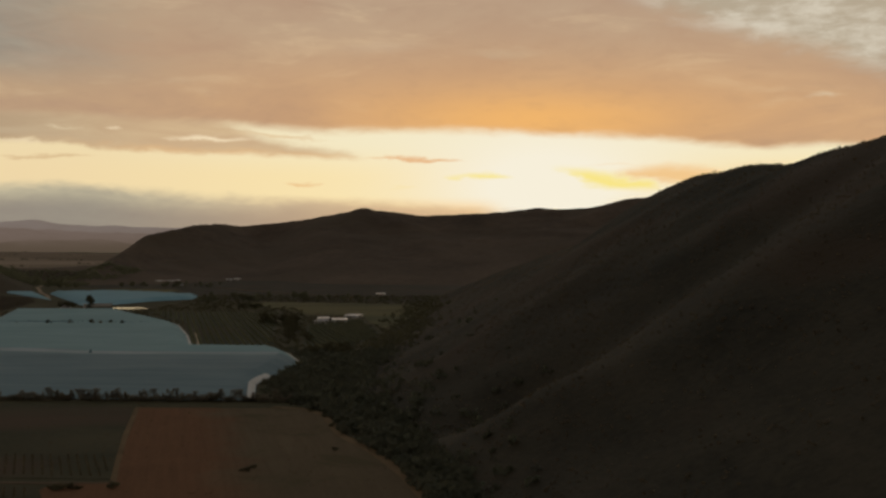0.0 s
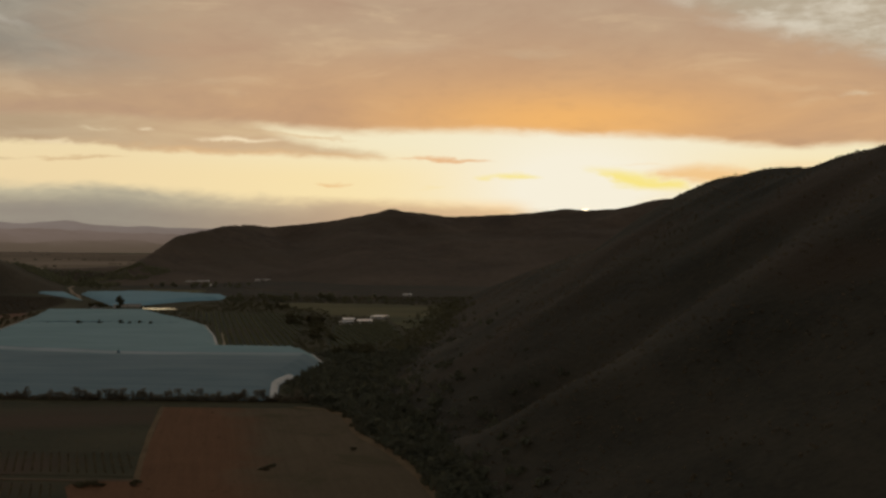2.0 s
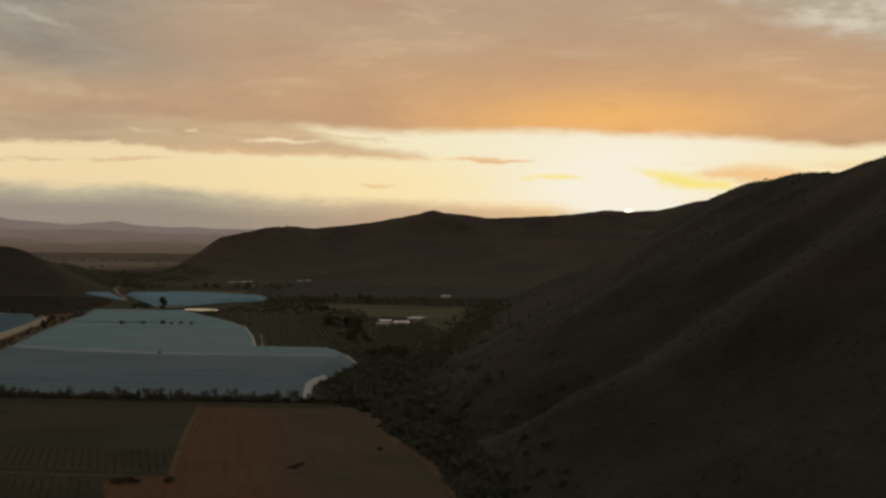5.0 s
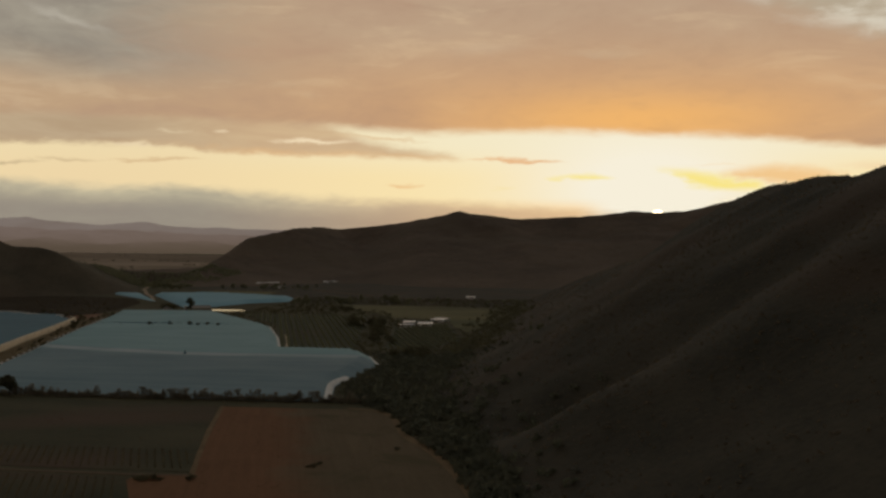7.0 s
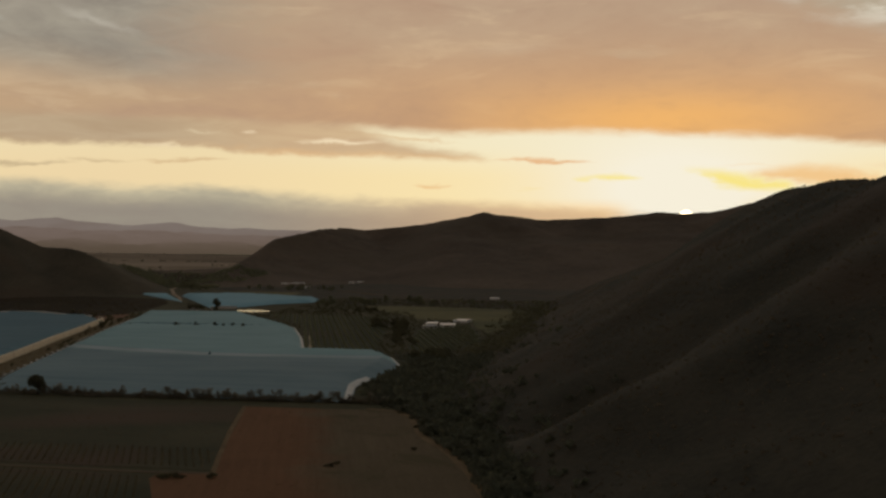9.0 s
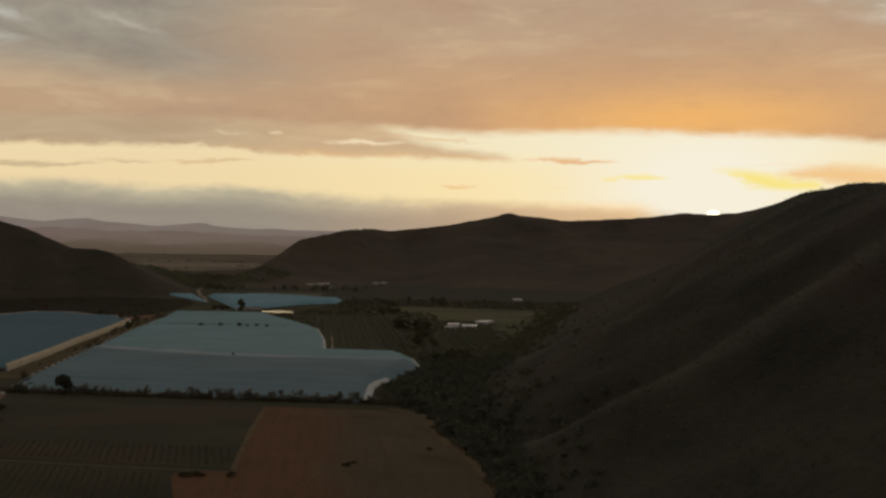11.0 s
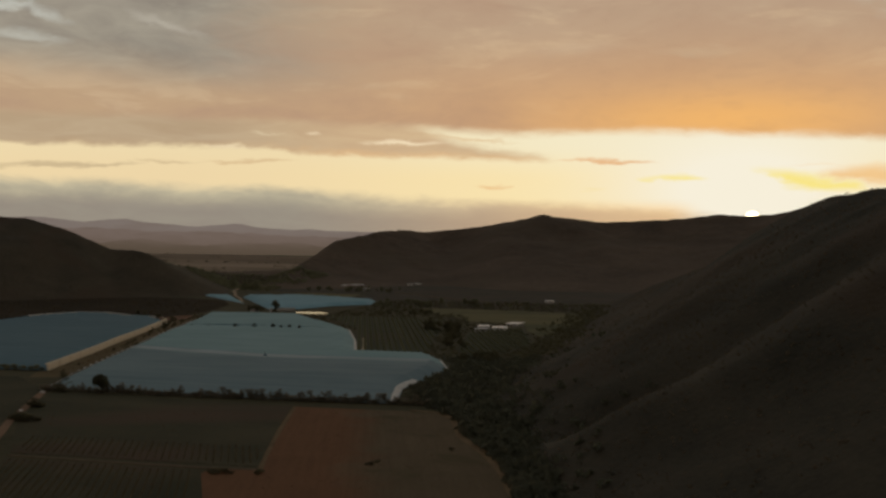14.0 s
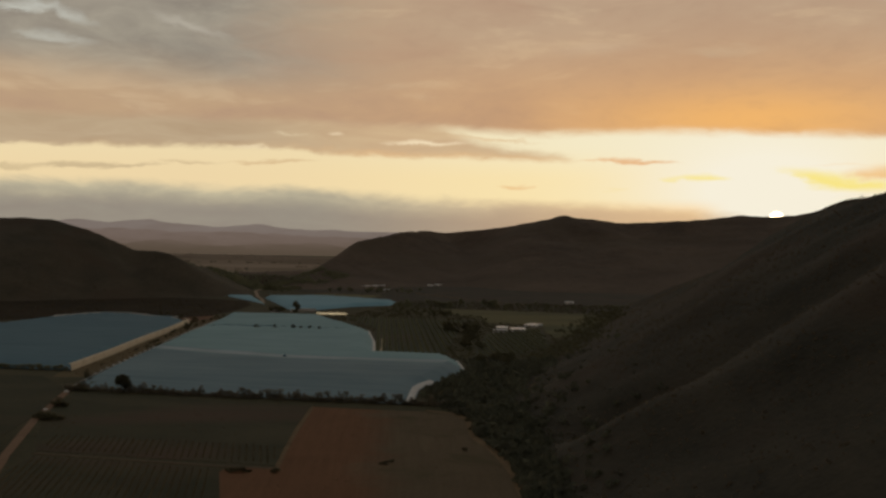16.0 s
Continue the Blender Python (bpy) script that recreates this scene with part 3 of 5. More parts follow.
def hill_height(x, y):
    xf, xc, zc = np.interp(y, FOOT_Y, FOOT_X), np.interp(y, CREST_Y, CREST_X), np.interp(y, CREST_Y, CREST_Z)
    s = (x - xf) / np.maximum(xc - xf, 6)
    up = np.clip(s, 0, 1)
    h = zc * (0.55 * up + 0.45 * ss(0, 1, up))
    h = np.where(s > 1, zc - (x - xc) * 0.12 - ((x - xc) / 60.0) ** 2, h)
    w = np.clip(s, 0, 1) * np.clip(1 - s, 0, 1) * 4
    g = np.clip(s * 6, 0, 1) * np.clip(1.1 - s, 0, 1)
    h = h + g * (7.5 * np.exp(-((y - 292) / 24) ** 2) - 10 * np.exp(-((y - 336 - 0.15 * x) / 19) ** 2)) + w * (3 * np.exp(-((y - 420 - 0.3 * x) / 30) ** 2) - 5 * np.exp(-((y - 560 - 0.3 * x) / 45) ** 2))
    h = h + (0.2 + w) * fbm(x / 55, y / 42, 5, 11) * 6.5 + np.clip(s, 0, 1) * fbm(x / 11, y / 11, 4, 23) * 1.7
    return np.where(s < 0, -1.5 + s * 2.0, np.maximum(h - 0.6, -0.8))


hillside = sheet("hillside", np.arange(-46, 620, 4.5), graded([(-500, 200, 18), (200, 700, 4.5), (700, 1300, 9)]), hill_height, M_HILL)
tagged(hillside, "steep dark hillside covered in low scrub", "hill", kind="structure")

# the ridge's crest line from its toe on the plain to the far shoulder
RIDGE = [(-520, 1500, 0), (-540, 1650, 12), (-556, 1780, 27), (-566, 1910, 47), (-567, 2050, 77), (-518, 2200, 97.5), (-491, 2300, 104.5),
         (-459, 2385, 101.5), (-396, 2385, 106.5), (-320, 2385, 116), (-245, 2385, 129), (-206, 2385, 137), (-176, 2385, 144.5), (-150, 2385, 139),
         (-106, 2385, 135), (-37, 2385, 126.5), (57, 2385, 132.5), (133, 2385, 136.5), (202, 2385, 145.5), (262, 2385, 145), (322, 2385, 148),
         (410, 2385, 168), (504, 2385, 177), (800, 2385, 215), (1400, 2385, 235)]

SPUR = [(-540, 1900, 26), (-680, 1950, 18), (-900, 1960, 12), (-1150, 1900, 10), (-1500, 1800, 8)]


def ridge_height(x, y):
    best, close = np.full(x.shape, -20.0), np.full(x.shape, 9e3)
    for (ax, ay, az), (bx, by, bz) in zip(RIDGE, RIDGE[1:]):
        dx, dy = bx - ax, by - ay
        t = np.clip(((x - ax) * dx + (y - ay) * dy) / (dx * dx + dy * dy), 0, 1)
        d = np.hypot(x - ax - t * dx, y - ay - t * dy)
        close = np.minimum(close, d)
        z = az + (bz - az) * t
        blend = ss(-460, -120, x)
        reach = ((150 + z * 2.4) * (1 - blend) + np.minimum(180 + z * 4.2, 950) * blend) * np.interp(x, [-640, -560, -420], [0.3, 0.55, 1.0])
        f = np.clip(1 - d / reach, 0, 1)
        best = np.maximum(best, z * (0.55 * f + 0.45 * f * f) - np.clip(d - reach, 0, 200) * 0.05)
    for (ax, ay, az), (bx, by, bz) in zip(SPUR, SPUR[1:]):
        dx, dy = bx - ax, by - ay
        t = np.clip(((x - ax) * dx + (y - ay) * dy) / (dx * dx + dy * dy), 0, 1)
        d = np.hypot(x - ax - t * dx, y - ay - t * dy)
        best = np.maximum(best, (az + (bz - az) * t) * np.clip(1 - d / 190, 0, 1) ** 1.2 - np.clip(d - 190, 0, 200) * 0.05)
    w = np.clip(best / 100, 0, 1)
    d2 = close
    g = 1 - np.abs(2 * vnoise(x / 120 + fbm(x / 300, y / 300, 3, 41) * 2, y / 700, 31) - 1)
    best = best - w * g * 16 * ss(10, 200, d2) + w * fbm(x / 90, y / 110, 5, 37) * 14 * ss(0, 120, d2) + w * fbm(x / 30, y / 30, 4, 47) * 5.0 + w * fbm(x / 19, y / 19, 2, 83) * 3.0
    return best - 1.0


ridge = sheet("ridge", np.arange(-1500, 1300, 8), np.arange(1150, 2900, 10), ridge_height, M_RIDGE)
tagged(ridge, "long dark scrub-covered ridge closing the valley", "hill", kind="structure")

LEFT = [(-470, 1730, 8), (-560, 1690, 13), (-630, 1640, 18), (-662, 1600, 25), (-648, 1450, 36), (-612, 1340, 43), (-602, 1300, 49.5), (-615, 1300, 55.5), (-632, 1300, 59), (-665, 1300, 59.5), (-699, 1300, 72.5),
        (-741, 1295, 88.5), (-789, 1290, 100), (-819, 1285, 102), (-871, 1280, 102), (-960, 1260, 108), (-1150, 1200, 120)]


def left_height(x, y):
    best = np.full(x.shape, -20.0)
    for (ax, ay, az), (bx, by, bz) in zip(LEFT, LEFT[1:]):
        dx, dy = bx - ax, by - ay
        t = np.clip(((x - ax) * dx + (y - ay) * dy) / (dx * dx + dy * dy), 0, 1)
        d = np.hypot(x - ax - t * dx, y - ay - t * dy)
        z = az + (bz - az) * t
        reach = (55 + z * 3.9) * np.interp(x, [-790, -690, -520], [1.0, 0.6, 0.4])
        f = np.clip(1 - d / reach, 0, 1)
        best = np.maximum(best, z * (0.6 * f + 0.4 * f * f) - np.clip(d - reach, 0, 200) * 0.08)
    w = np.clip(best / 60, 0, 1)
    return best + w * fbm(x / 70, y / 60, 5, 53) * 9 * ss(0, 80, np.abs(y - 1297)) + w * fbm(x / 20, y / 20, 3, 59) * 1.6 - 0.8


left_hill = sheet("hill_west", np.arange(-1200, -330, 7), np.arange(780, 1750, 7), left_height, M_HILL_WEST)
tagged(left_hill, "dark scrub-covered hill sloping down to the gap", "hill", kind="structure")


def far_range(name, dist, mat, x0, x1, base, profile, rough, seed, label):
    xs = np.arange(x0, x1, 14.0)
    top = np.interp(xs, [p[0] for p in profile], [p[1] for p in profile]) + fbm(xs / 160, xs * 0, 5, seed) * rough
    rows = [(0.0, 0.0), (0.35, 60.0), (0.75, 120.0), (1.0, 170.0), (0.9, 230.0)]
    verts, faces = [], []
    for f, back in rows:
        for x, z in zip(xs, top):
            verts.append((x, dist + back, base + (z - base) * f))
    n = len(xs)
    for r in range(len(rows) - 1):
        for i in range(n - 1):
            faces.append((r * n + i, r * n + i + 1, (r + 1) * n + i + 1, (r + 1) * n + i))
    ob = link_mesh(name, verts, faces, mat, smooth=True)
    return tagged(ob, label, "mountains", kind="structure")


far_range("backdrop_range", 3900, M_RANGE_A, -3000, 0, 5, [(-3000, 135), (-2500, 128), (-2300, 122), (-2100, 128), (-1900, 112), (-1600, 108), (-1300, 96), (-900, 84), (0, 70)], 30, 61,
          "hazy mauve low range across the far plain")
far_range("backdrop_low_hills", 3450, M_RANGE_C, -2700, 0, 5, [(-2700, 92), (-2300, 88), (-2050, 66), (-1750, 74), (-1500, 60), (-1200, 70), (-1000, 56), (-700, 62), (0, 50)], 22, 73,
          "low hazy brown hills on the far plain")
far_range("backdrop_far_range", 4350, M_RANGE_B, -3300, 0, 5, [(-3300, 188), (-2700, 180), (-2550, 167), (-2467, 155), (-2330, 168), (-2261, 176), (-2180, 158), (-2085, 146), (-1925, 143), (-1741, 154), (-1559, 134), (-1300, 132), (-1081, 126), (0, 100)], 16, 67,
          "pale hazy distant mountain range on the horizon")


# ---------------------------------------------------------------- fields and tracks
def inside(poly, x, y):
    hit = False
    for (ax, ay), (bx, by) in zip(poly, poly[1:] + poly[:1]):
        if (ay > y) != (by > y) and x < (bx - ax) * (y - ay) / (by - ay) + ax:
            hit = not hit
    return hit


def slab(name, poly, top, mat, label, category="field", kind="structure", bottom=-0.3):
    bm = bmesh.new()
    vs = [bm.verts.new((x, y, top)) for x, y in poly]
    f = bm.faces.new(vs)
    if f.normal.z < 0:
        f.normal_flip()
    r = bmesh.ops.extrude_face_region(bm, geom=[f])
    for v in [g for g in r["geom"] if isinstance(g, bmesh.types.BMVert)]:
        v.co.z = bottom
    bmesh.ops.recalc_face_normals(bm, faces=bm.faces)
    ob = part(name, bm, mat)
    return tagged(ob, label, category, kind=kind)


def land(x, y):
    """The highest of the ground and the hills round the gap."""
    x, y = np.array([x], float), np.array([y], float)
    return max(0.0, float(left_height(x, y)[0]), float(ridge_height(x, y)[0]))


def ribbon(name, points, width, top, mat, label, category="road", on=None):
    """A track of constant width along a line."""
    pts = [Vector((x, y)) for x, y in points]
    dense = []
    for a, b in zip(pts, pts[1:]):
        n = max(1, int((b - a).length / 8))
        dense += [a.lerp(b, i / n) for i in range(n)]
    dense.append(pts[-1])
    left, right = [], []
    for i, p in enumerate(dense):
        d = (dense[min(i + 1, len(dense) - 1)] - dense[max(i - 1, 0)]).normalized()
        nrm = Vector((-d.y, d.x))
        w = width / 2 * (1 + 0.22 * (random.random() - 0.5))
        left.append(p + nrm * w)
        right.append(p - nrm * w)
    lie = (lambda p: top + on(p.x, p.y)) if on else (lambda p: top)
    verts = [(p.x, p.y, lie(p)) for p in left] + [(p.x, p.y, lie(p)) for p in right] + [(p.x, p.y, -0.3) for p in left] + [(p.x, p.y, -0.3) for p in right]
    n, faces = len(dense), []
    for i in range(n - 1):
        faces += [(i, i + n, i + n + 1, i + 1), (i, i + 1, i + 1 + 2 * n, i + 2 * n), (i + n, i + 3 * n, i + 3 * n + 1, i + n + 1)]
    ob = link_mesh(name, verts, faces, mat)
    return tagged(ob, label, category, kind="structure")


slab("field_soil", [(-110, 389), (-84, 389.5), (-51, 390), (-42, 376), (-33, 338), (-20, 308), (-12, 284), (-4, 250), (6, 205), (-47, 203), (-73, 203), (-97, 258), (-97, 263), (-83, 268)], 0.10, M_FIELD, "bare ploughed field of red and brown soil")
slab("field_crop", [(-113, 390), (-83, 271), (-168, 273), (-204, 335), (-228, 400), (-216, 404)], 0.10, M_CROP, "dark field of low dry crop")
slab("field_stubble", [(-98, 262), (-164, 265), (-150, 205), (-74, 203)], 0.09, M_CROP, "dark field in rows beside a farm track")
slab("field_west", [(-208, 335), (-186, 272), (-330, 280), (-400, 440), (-275, 450), (-240, 412)], 0.09, M_CROP, "dark fallow field beside the road")
slab("pasture", [(-200, 1100), (-106, 1096), (-34, 1070), (-17, 1012), (-27, 860), (-42, 772), (-56, 822), (-66, 892), (-117, 915), (-141, 975), (-185, 1040)], 0.10, M_PASTURE, "yellow-green dry pasture behind the farmhouse")
slab("field_plain", [(-430, 1250), (-330, 1240), (-340, 1380), (-430, 1400)], 0.10, M_PASTURE, "pale dry field beyond the nets")
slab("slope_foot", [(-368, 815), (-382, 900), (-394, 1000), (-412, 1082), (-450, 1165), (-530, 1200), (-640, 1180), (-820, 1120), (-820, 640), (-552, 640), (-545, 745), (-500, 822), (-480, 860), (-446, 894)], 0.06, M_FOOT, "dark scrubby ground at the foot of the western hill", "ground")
slab("patch_bare", [(-372, 812), (-354, 850), (-366, 905), (-384, 902), (-402, 850)], 0.09, M_SOIL_RED, "patch of bare reddish earth by the road", "ground")
slab("scrub_far", [(-760, 1960), (-600, 1640), (-480, 1440), (-440, 1405), (-330, 1385), (-322, 1240), (-262, 1225), (-256, 1140), (-200, 1112), (-28, 1100), (30, 1250), (60, 1900), (-300, 2080)], 0.05, M_HILL, "dark scrubland at the foot of the ridge", "ground")
ribbon("track_field", [(-166, 269), (-130, 267), (-100, 266), (-82, 267)], 1.8, 0.14, M_SOIL, "narrow sandy farm track between fields", "track")
ribbon("track_edge", [(-82, 267), (-88, 290), (-99, 335), (-111, 390)], 1.5, 0.14, M_VERGE, "narrow sandy strip along the red field", "track")
ribbon("path_bank", [(-62, 393), (-50, 389), (-41, 375), (-32, 337), (-19, 307), (-11, 283), (-3, 250), (4, 215)], 3.2, 0.14, M_VERGE, "worn dusty path between field and scrub", "path")
ribbon("road_clay", [(-140, 200), (-172, 262), (-203, 328), (-234, 404)], 3.2, 0.14, M_PINK, "pinkish clay farm road")
ribbon("verge_net", [(-257, 452), (-265, 475), (-318, 690), (-352, 832), (-362, 900)], 23.0, 0.10, M_VERGE_NET, "strip of dry brown grass between two nets", "verge")
ribbon("road_sandy", [(-414, 1122), (-424, 1150), (-449, 1212), (-480, 1276), (-509, 1350), (-536, 1412), (-545, 1450), (-562, 1500)], 4.5, 0.3, M_TRACK, "pale sandy road winding through the gap", on=land)
ribbon("track_net", [(-398, 838), (-376, 842), (-358, 848), (-340, 836)], 4.0, 0.2, M_PINK, "short bare track at the corner of the nets", "track")
ribbon("track_orchard", [(-166, 720), (-152, 668), (-143, 628), (-128, 606)], 2.6, 0.16, M_SAND, "short pale track at the corner of the net", "track")
ribbon("road_far", [(-310, 1465), (-256, 1386), (-207, 1315), (-167, 1279), (-133, 1230), (-60, 1225)], 4.0, 0.3, M_VERGE, "faint track at the foot of the ridge", on=land)
slab("water_pond", [(-305, 990), (-284, 998), (-272, 990), (-268, 970), (-284, 966), (-300, 972)], 0.16, M_WATER, "small still pond reflecting the sunset", "pond")


# ---------------------------------------------------------------- shade nets
def shade_net(poly, height, label, mat, posts=(), seams=(), hems=(), bay=14.0, slope=8.0, near=None, bands=range(99), curtain=(), slit=()):
    """A netted orchard: a sagging canopy on posts, drawn down to the ground round its rim."""
    cx, cy = sum(p[0] for p in poly) / len(poly), sum(p[1] for p in poly) / len(poly)
    top = thing("shade_net", Matrix.Translation((cx, cy, 0)), label, "shade net", "netted orchards")
    bm = bmesh.new()
    f = bm.faces.new([bm.verts.new((x - cx, y - cy, 0.3)) for x, y in poly])
    if f.normal.z < 0:
        f.normal_flip()
    bm.normal_update()
    rim = set(bm.verts)
    bmesh.ops.inset_region(bm, faces=[f], thickness=slope, use_even_offset=True, use_boundary=True)
    for v in bm.verts:
        if v not in rim:
            v.co.z = height
    y0, y1 = min(p[1] for p in poly) - cy, max(p[1] for p in poly) - cy
    x0, x1 = min(p[0] for p in poly) - cx, max(p[0] for p in poly) - cx
    for axis, lo, hi, step in ((1, y0, y1, bay / 2), (0, x0, x1, bay)):
        v = lo + step
        while v < hi - 0.5:
            co, no = ((0, v, 0), (0, 1, 0)) if axis else ((v, 0, 0), (1, 0, 0))
            bmesh.ops.bisect_plane(bm, geom=bm.verts[:] + bm.edges[:] + bm.faces[:], plane_co=co, plane_no=no)
            v += step
    for a, c, half, slot in seams:
        d = (Vector(c) - Vector(a)).normalized()
        nrm = Vector((-d.y, d.x))
        p = Vector(a) - Vector((cx, cy))
        for e in (-half, half):
            q = p + nrm * e
            bmesh.ops.bisect_plane(bm, geom=bm.verts[:] + bm.edges[:] + bm.faces[:], plane_co=(q.x, q.y, 0), plane_no=(nrm.x, nrm.y, 0))
        for face in bm.faces:
            m = face.calc_center_median().xy - p
            if abs(m.dot(nrm)) < half and 0 < m.dot(d) < (Vector(c) - Vector(a)).length:
                face.material_index = slot
    # faces in front of this line take the darker near netting
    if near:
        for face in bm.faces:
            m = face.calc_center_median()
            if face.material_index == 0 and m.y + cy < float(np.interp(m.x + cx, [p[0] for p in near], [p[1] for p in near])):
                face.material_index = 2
    for v in bm.verts:
        k = round((v.co.y - y0) / (bay / 2))
        v.co.z = 0.3 + (v.co.z - 0.3) * (0.2 + 0.8 * float(ss(0, 70, v.co.y - y0)))
        up = max(0.0, (v.co.z - 0.3) / (height - 0.3))
        wave = float(fbm(np.array([v.co.x / 60.0]), np.array([v.co.y / 60.0]), 3, 71)[0])
        v.co.z += up * ((0.22 if k % 2 == 0 else -0.22) + wave * 1.6)
    bmesh.ops.recalc_face_normals(bm, faces=bm.faces)
    roof = part("canopy", bm, mat, top, smooth=True)
    for extra in (M_NET_PALE, M_NET_NEAR, M_NET_MID):
        roof.data.materials.append(extra)
    for (ax, ay), (bx, by) in [e for n, e in enumerate(zip(poly, poly[1:] + poly[:1])) if n in bands]:
        d = Vector((bx - ax, by - ay)).normalized()
        inn = Vector((-d.y, d.x))
        verts = [(px + inn.x * o - cx, py + inn.y * o - cy, z) for px, py in ((ax, ay), (bx, by)) for o, z in ((-0.3, 0.0), (-0.1, 0.6), (1.7, 1.4))]
        link_mesh("edge_band", verts, [(0, 3, 4, 1), (1, 4, 5, 2)], M_SKIRT, top, "pale hem of the net")
    for line in hems:
        pts = [Vector(p) for p in line]
        dense = [pa.lerp(pb, j / 4) for pa, pb in zip(pts, pts[1:]) for j in range(4)] + [pts[-1]]
        verts, faces = [], []
        for j, p in enumerate(dense):
            d = (dense[min(j + 1, len(dense) - 1)] - dense[max(j - 1, 0)]).normalized()
            inn = Vector((-d.y, d.x))
            for off, z in ((-0.5, 0.1), (0.4, 1.0 - 0.2 * (j % 2)), (2.5, 0.35 + 2.6 * (height - 0.3) / slope)):
                q = p + inn * off
                verts.append((q.x - cx, q.y - cy, z + 0.35))
        for j in range(len(dense) - 1):
            for q in range(2):
                e = j * 3 + q
                faces.append((e, e + 3, e + 4, e + 1))
        link_mesh("hem", verts, faces, M_SKIRT, top, "white side curtain of the net")
    # a tall side curtain between poles
    for (ax, ay), (bx, by) in zip(curtain, curtain[1:]):
        d = Vector((bx - ax, by - ay))
        n = max(2, int(d.length / 5))
        verts, faces = [], []
        for j in range(n + 1):
            p = Vector((ax, ay)) + d * (j / n)
            belly = 0.25 if j % 2 else 0.0
            for off, z in ((0.5, 0.0), (0.3 + belly, height * 0.45), (0.0, height - 0.1 * (j % 2)), (-1.2, height + 0.15)):
                verts.append((p.x + off - cx, p.y - cy, z))
            if j % 4 == 0:
                pole = bmesh.new()
                bmesh.ops.create_cone(pole, cap_ends=True, segments=6, radius1=0.11, radius2=0.08, depth=height + 0.5, matrix=Matrix.Translation((p.x + 0.75 - cx, p.y - cy, (height + 0.5) / 2)))
                part("pole", pole, M_CURTAIN, top)
        for j in range(n):
            for q in range(3):
                e = j * 4 + q
                faces.append((e, e + 4, e + 5, e + 1))
        link_mesh("side_curtain", verts, faces, M_CURTAIN, top, "sun-bleached sandy side curtain")
    # the frayed lips of a slit between two sheets
    for (ax, ay), (bx, by) in zip(slit, slit[1:]):
        n = 24
        verts, faces = [], []
        for j in range(n + 1):
            px, py = ax + (bx - ax) * j / n - cx, ay + (by - ay) * j / n - cy
            rise = 0.3 + 0.12 * math.sin(j * 2.4) + 0.1 * math.sin(j * 5.1)
            verts += [(px, py - 0.3, height - 0.2), (px, py, height + rise), (px, py + 0.3, height - 0.2)]
        for j in range(n):
            e = j * 3
            faces += [(e, e + 3, e + 4, e + 1), (e + 1, e + 4, e + 5, e + 2)]
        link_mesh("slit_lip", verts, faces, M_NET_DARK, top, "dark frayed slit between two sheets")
    bm = box(bmesh.new(), -0.5, -0.9, 0, 0.5, 0.9, 0.8, 0.12)
    me = bpy.data.meshes.new("anchor_block")
    bm.to_mesh(me)
    bm.free()
    me.materials.append(M_SKIRT)
    for (ax, ay), (bx, by), n in posts:
        for j in range(n):
            f = (j + 0.5) / n
            ob = new("anchor_block", me)
            ob.parent = top
            ob.location = (ax + (bx - ax) * f - cx, ay + (by - ay) * f - cy, 0)
    return top


NET_A = [(-71, 407), (-78.5, 452), (-78, 470), (-75, 488), (-72.5, 512), (-71.5, 538), (-83, 580), (-94, 601), (-140, 601), (-164, 690), (-192, 778), (-278, 922), (-358, 913), (-364, 896), (-346.6, 832), (-308.6, 676), (-250, 453), (-238, 412)]
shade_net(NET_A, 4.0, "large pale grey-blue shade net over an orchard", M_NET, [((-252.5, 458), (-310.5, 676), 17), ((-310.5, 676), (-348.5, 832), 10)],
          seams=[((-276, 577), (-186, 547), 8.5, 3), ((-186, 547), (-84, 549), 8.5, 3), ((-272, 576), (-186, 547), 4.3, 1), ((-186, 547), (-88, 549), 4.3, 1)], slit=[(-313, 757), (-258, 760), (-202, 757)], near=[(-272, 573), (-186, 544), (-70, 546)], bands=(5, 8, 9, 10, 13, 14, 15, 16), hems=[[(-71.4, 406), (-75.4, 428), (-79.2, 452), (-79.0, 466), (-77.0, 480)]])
NET_B = [(-274, 474), (-294, 556), (-316, 638), (-337, 724), (-360, 808), (-384, 840), (-413, 848), (-450, 876), (-477, 872), (-490, 816), (-487, 765), (-490, 720), (-500, 640), (-470, 470)]
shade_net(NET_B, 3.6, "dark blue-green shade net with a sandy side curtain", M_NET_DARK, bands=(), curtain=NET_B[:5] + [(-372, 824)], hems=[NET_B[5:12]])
NET_C = [(-340, 1010), (-316, 1028), (-298, 1098), (-266, 1140), (-276, 1208), (-392, 1282), (-456, 1240)]
shade_net(NET_C, 4.0, "distant pale blue shade net beyond the tall tree", M_NET_FAR, bands=())
NET_D = [(-404, 1106), (-494, 1290), (-526, 1276)]
shade_net(NET_D, 1.4, "small distant pale shade net by the road", M_NET_FAR, slope=4.0, bands=())


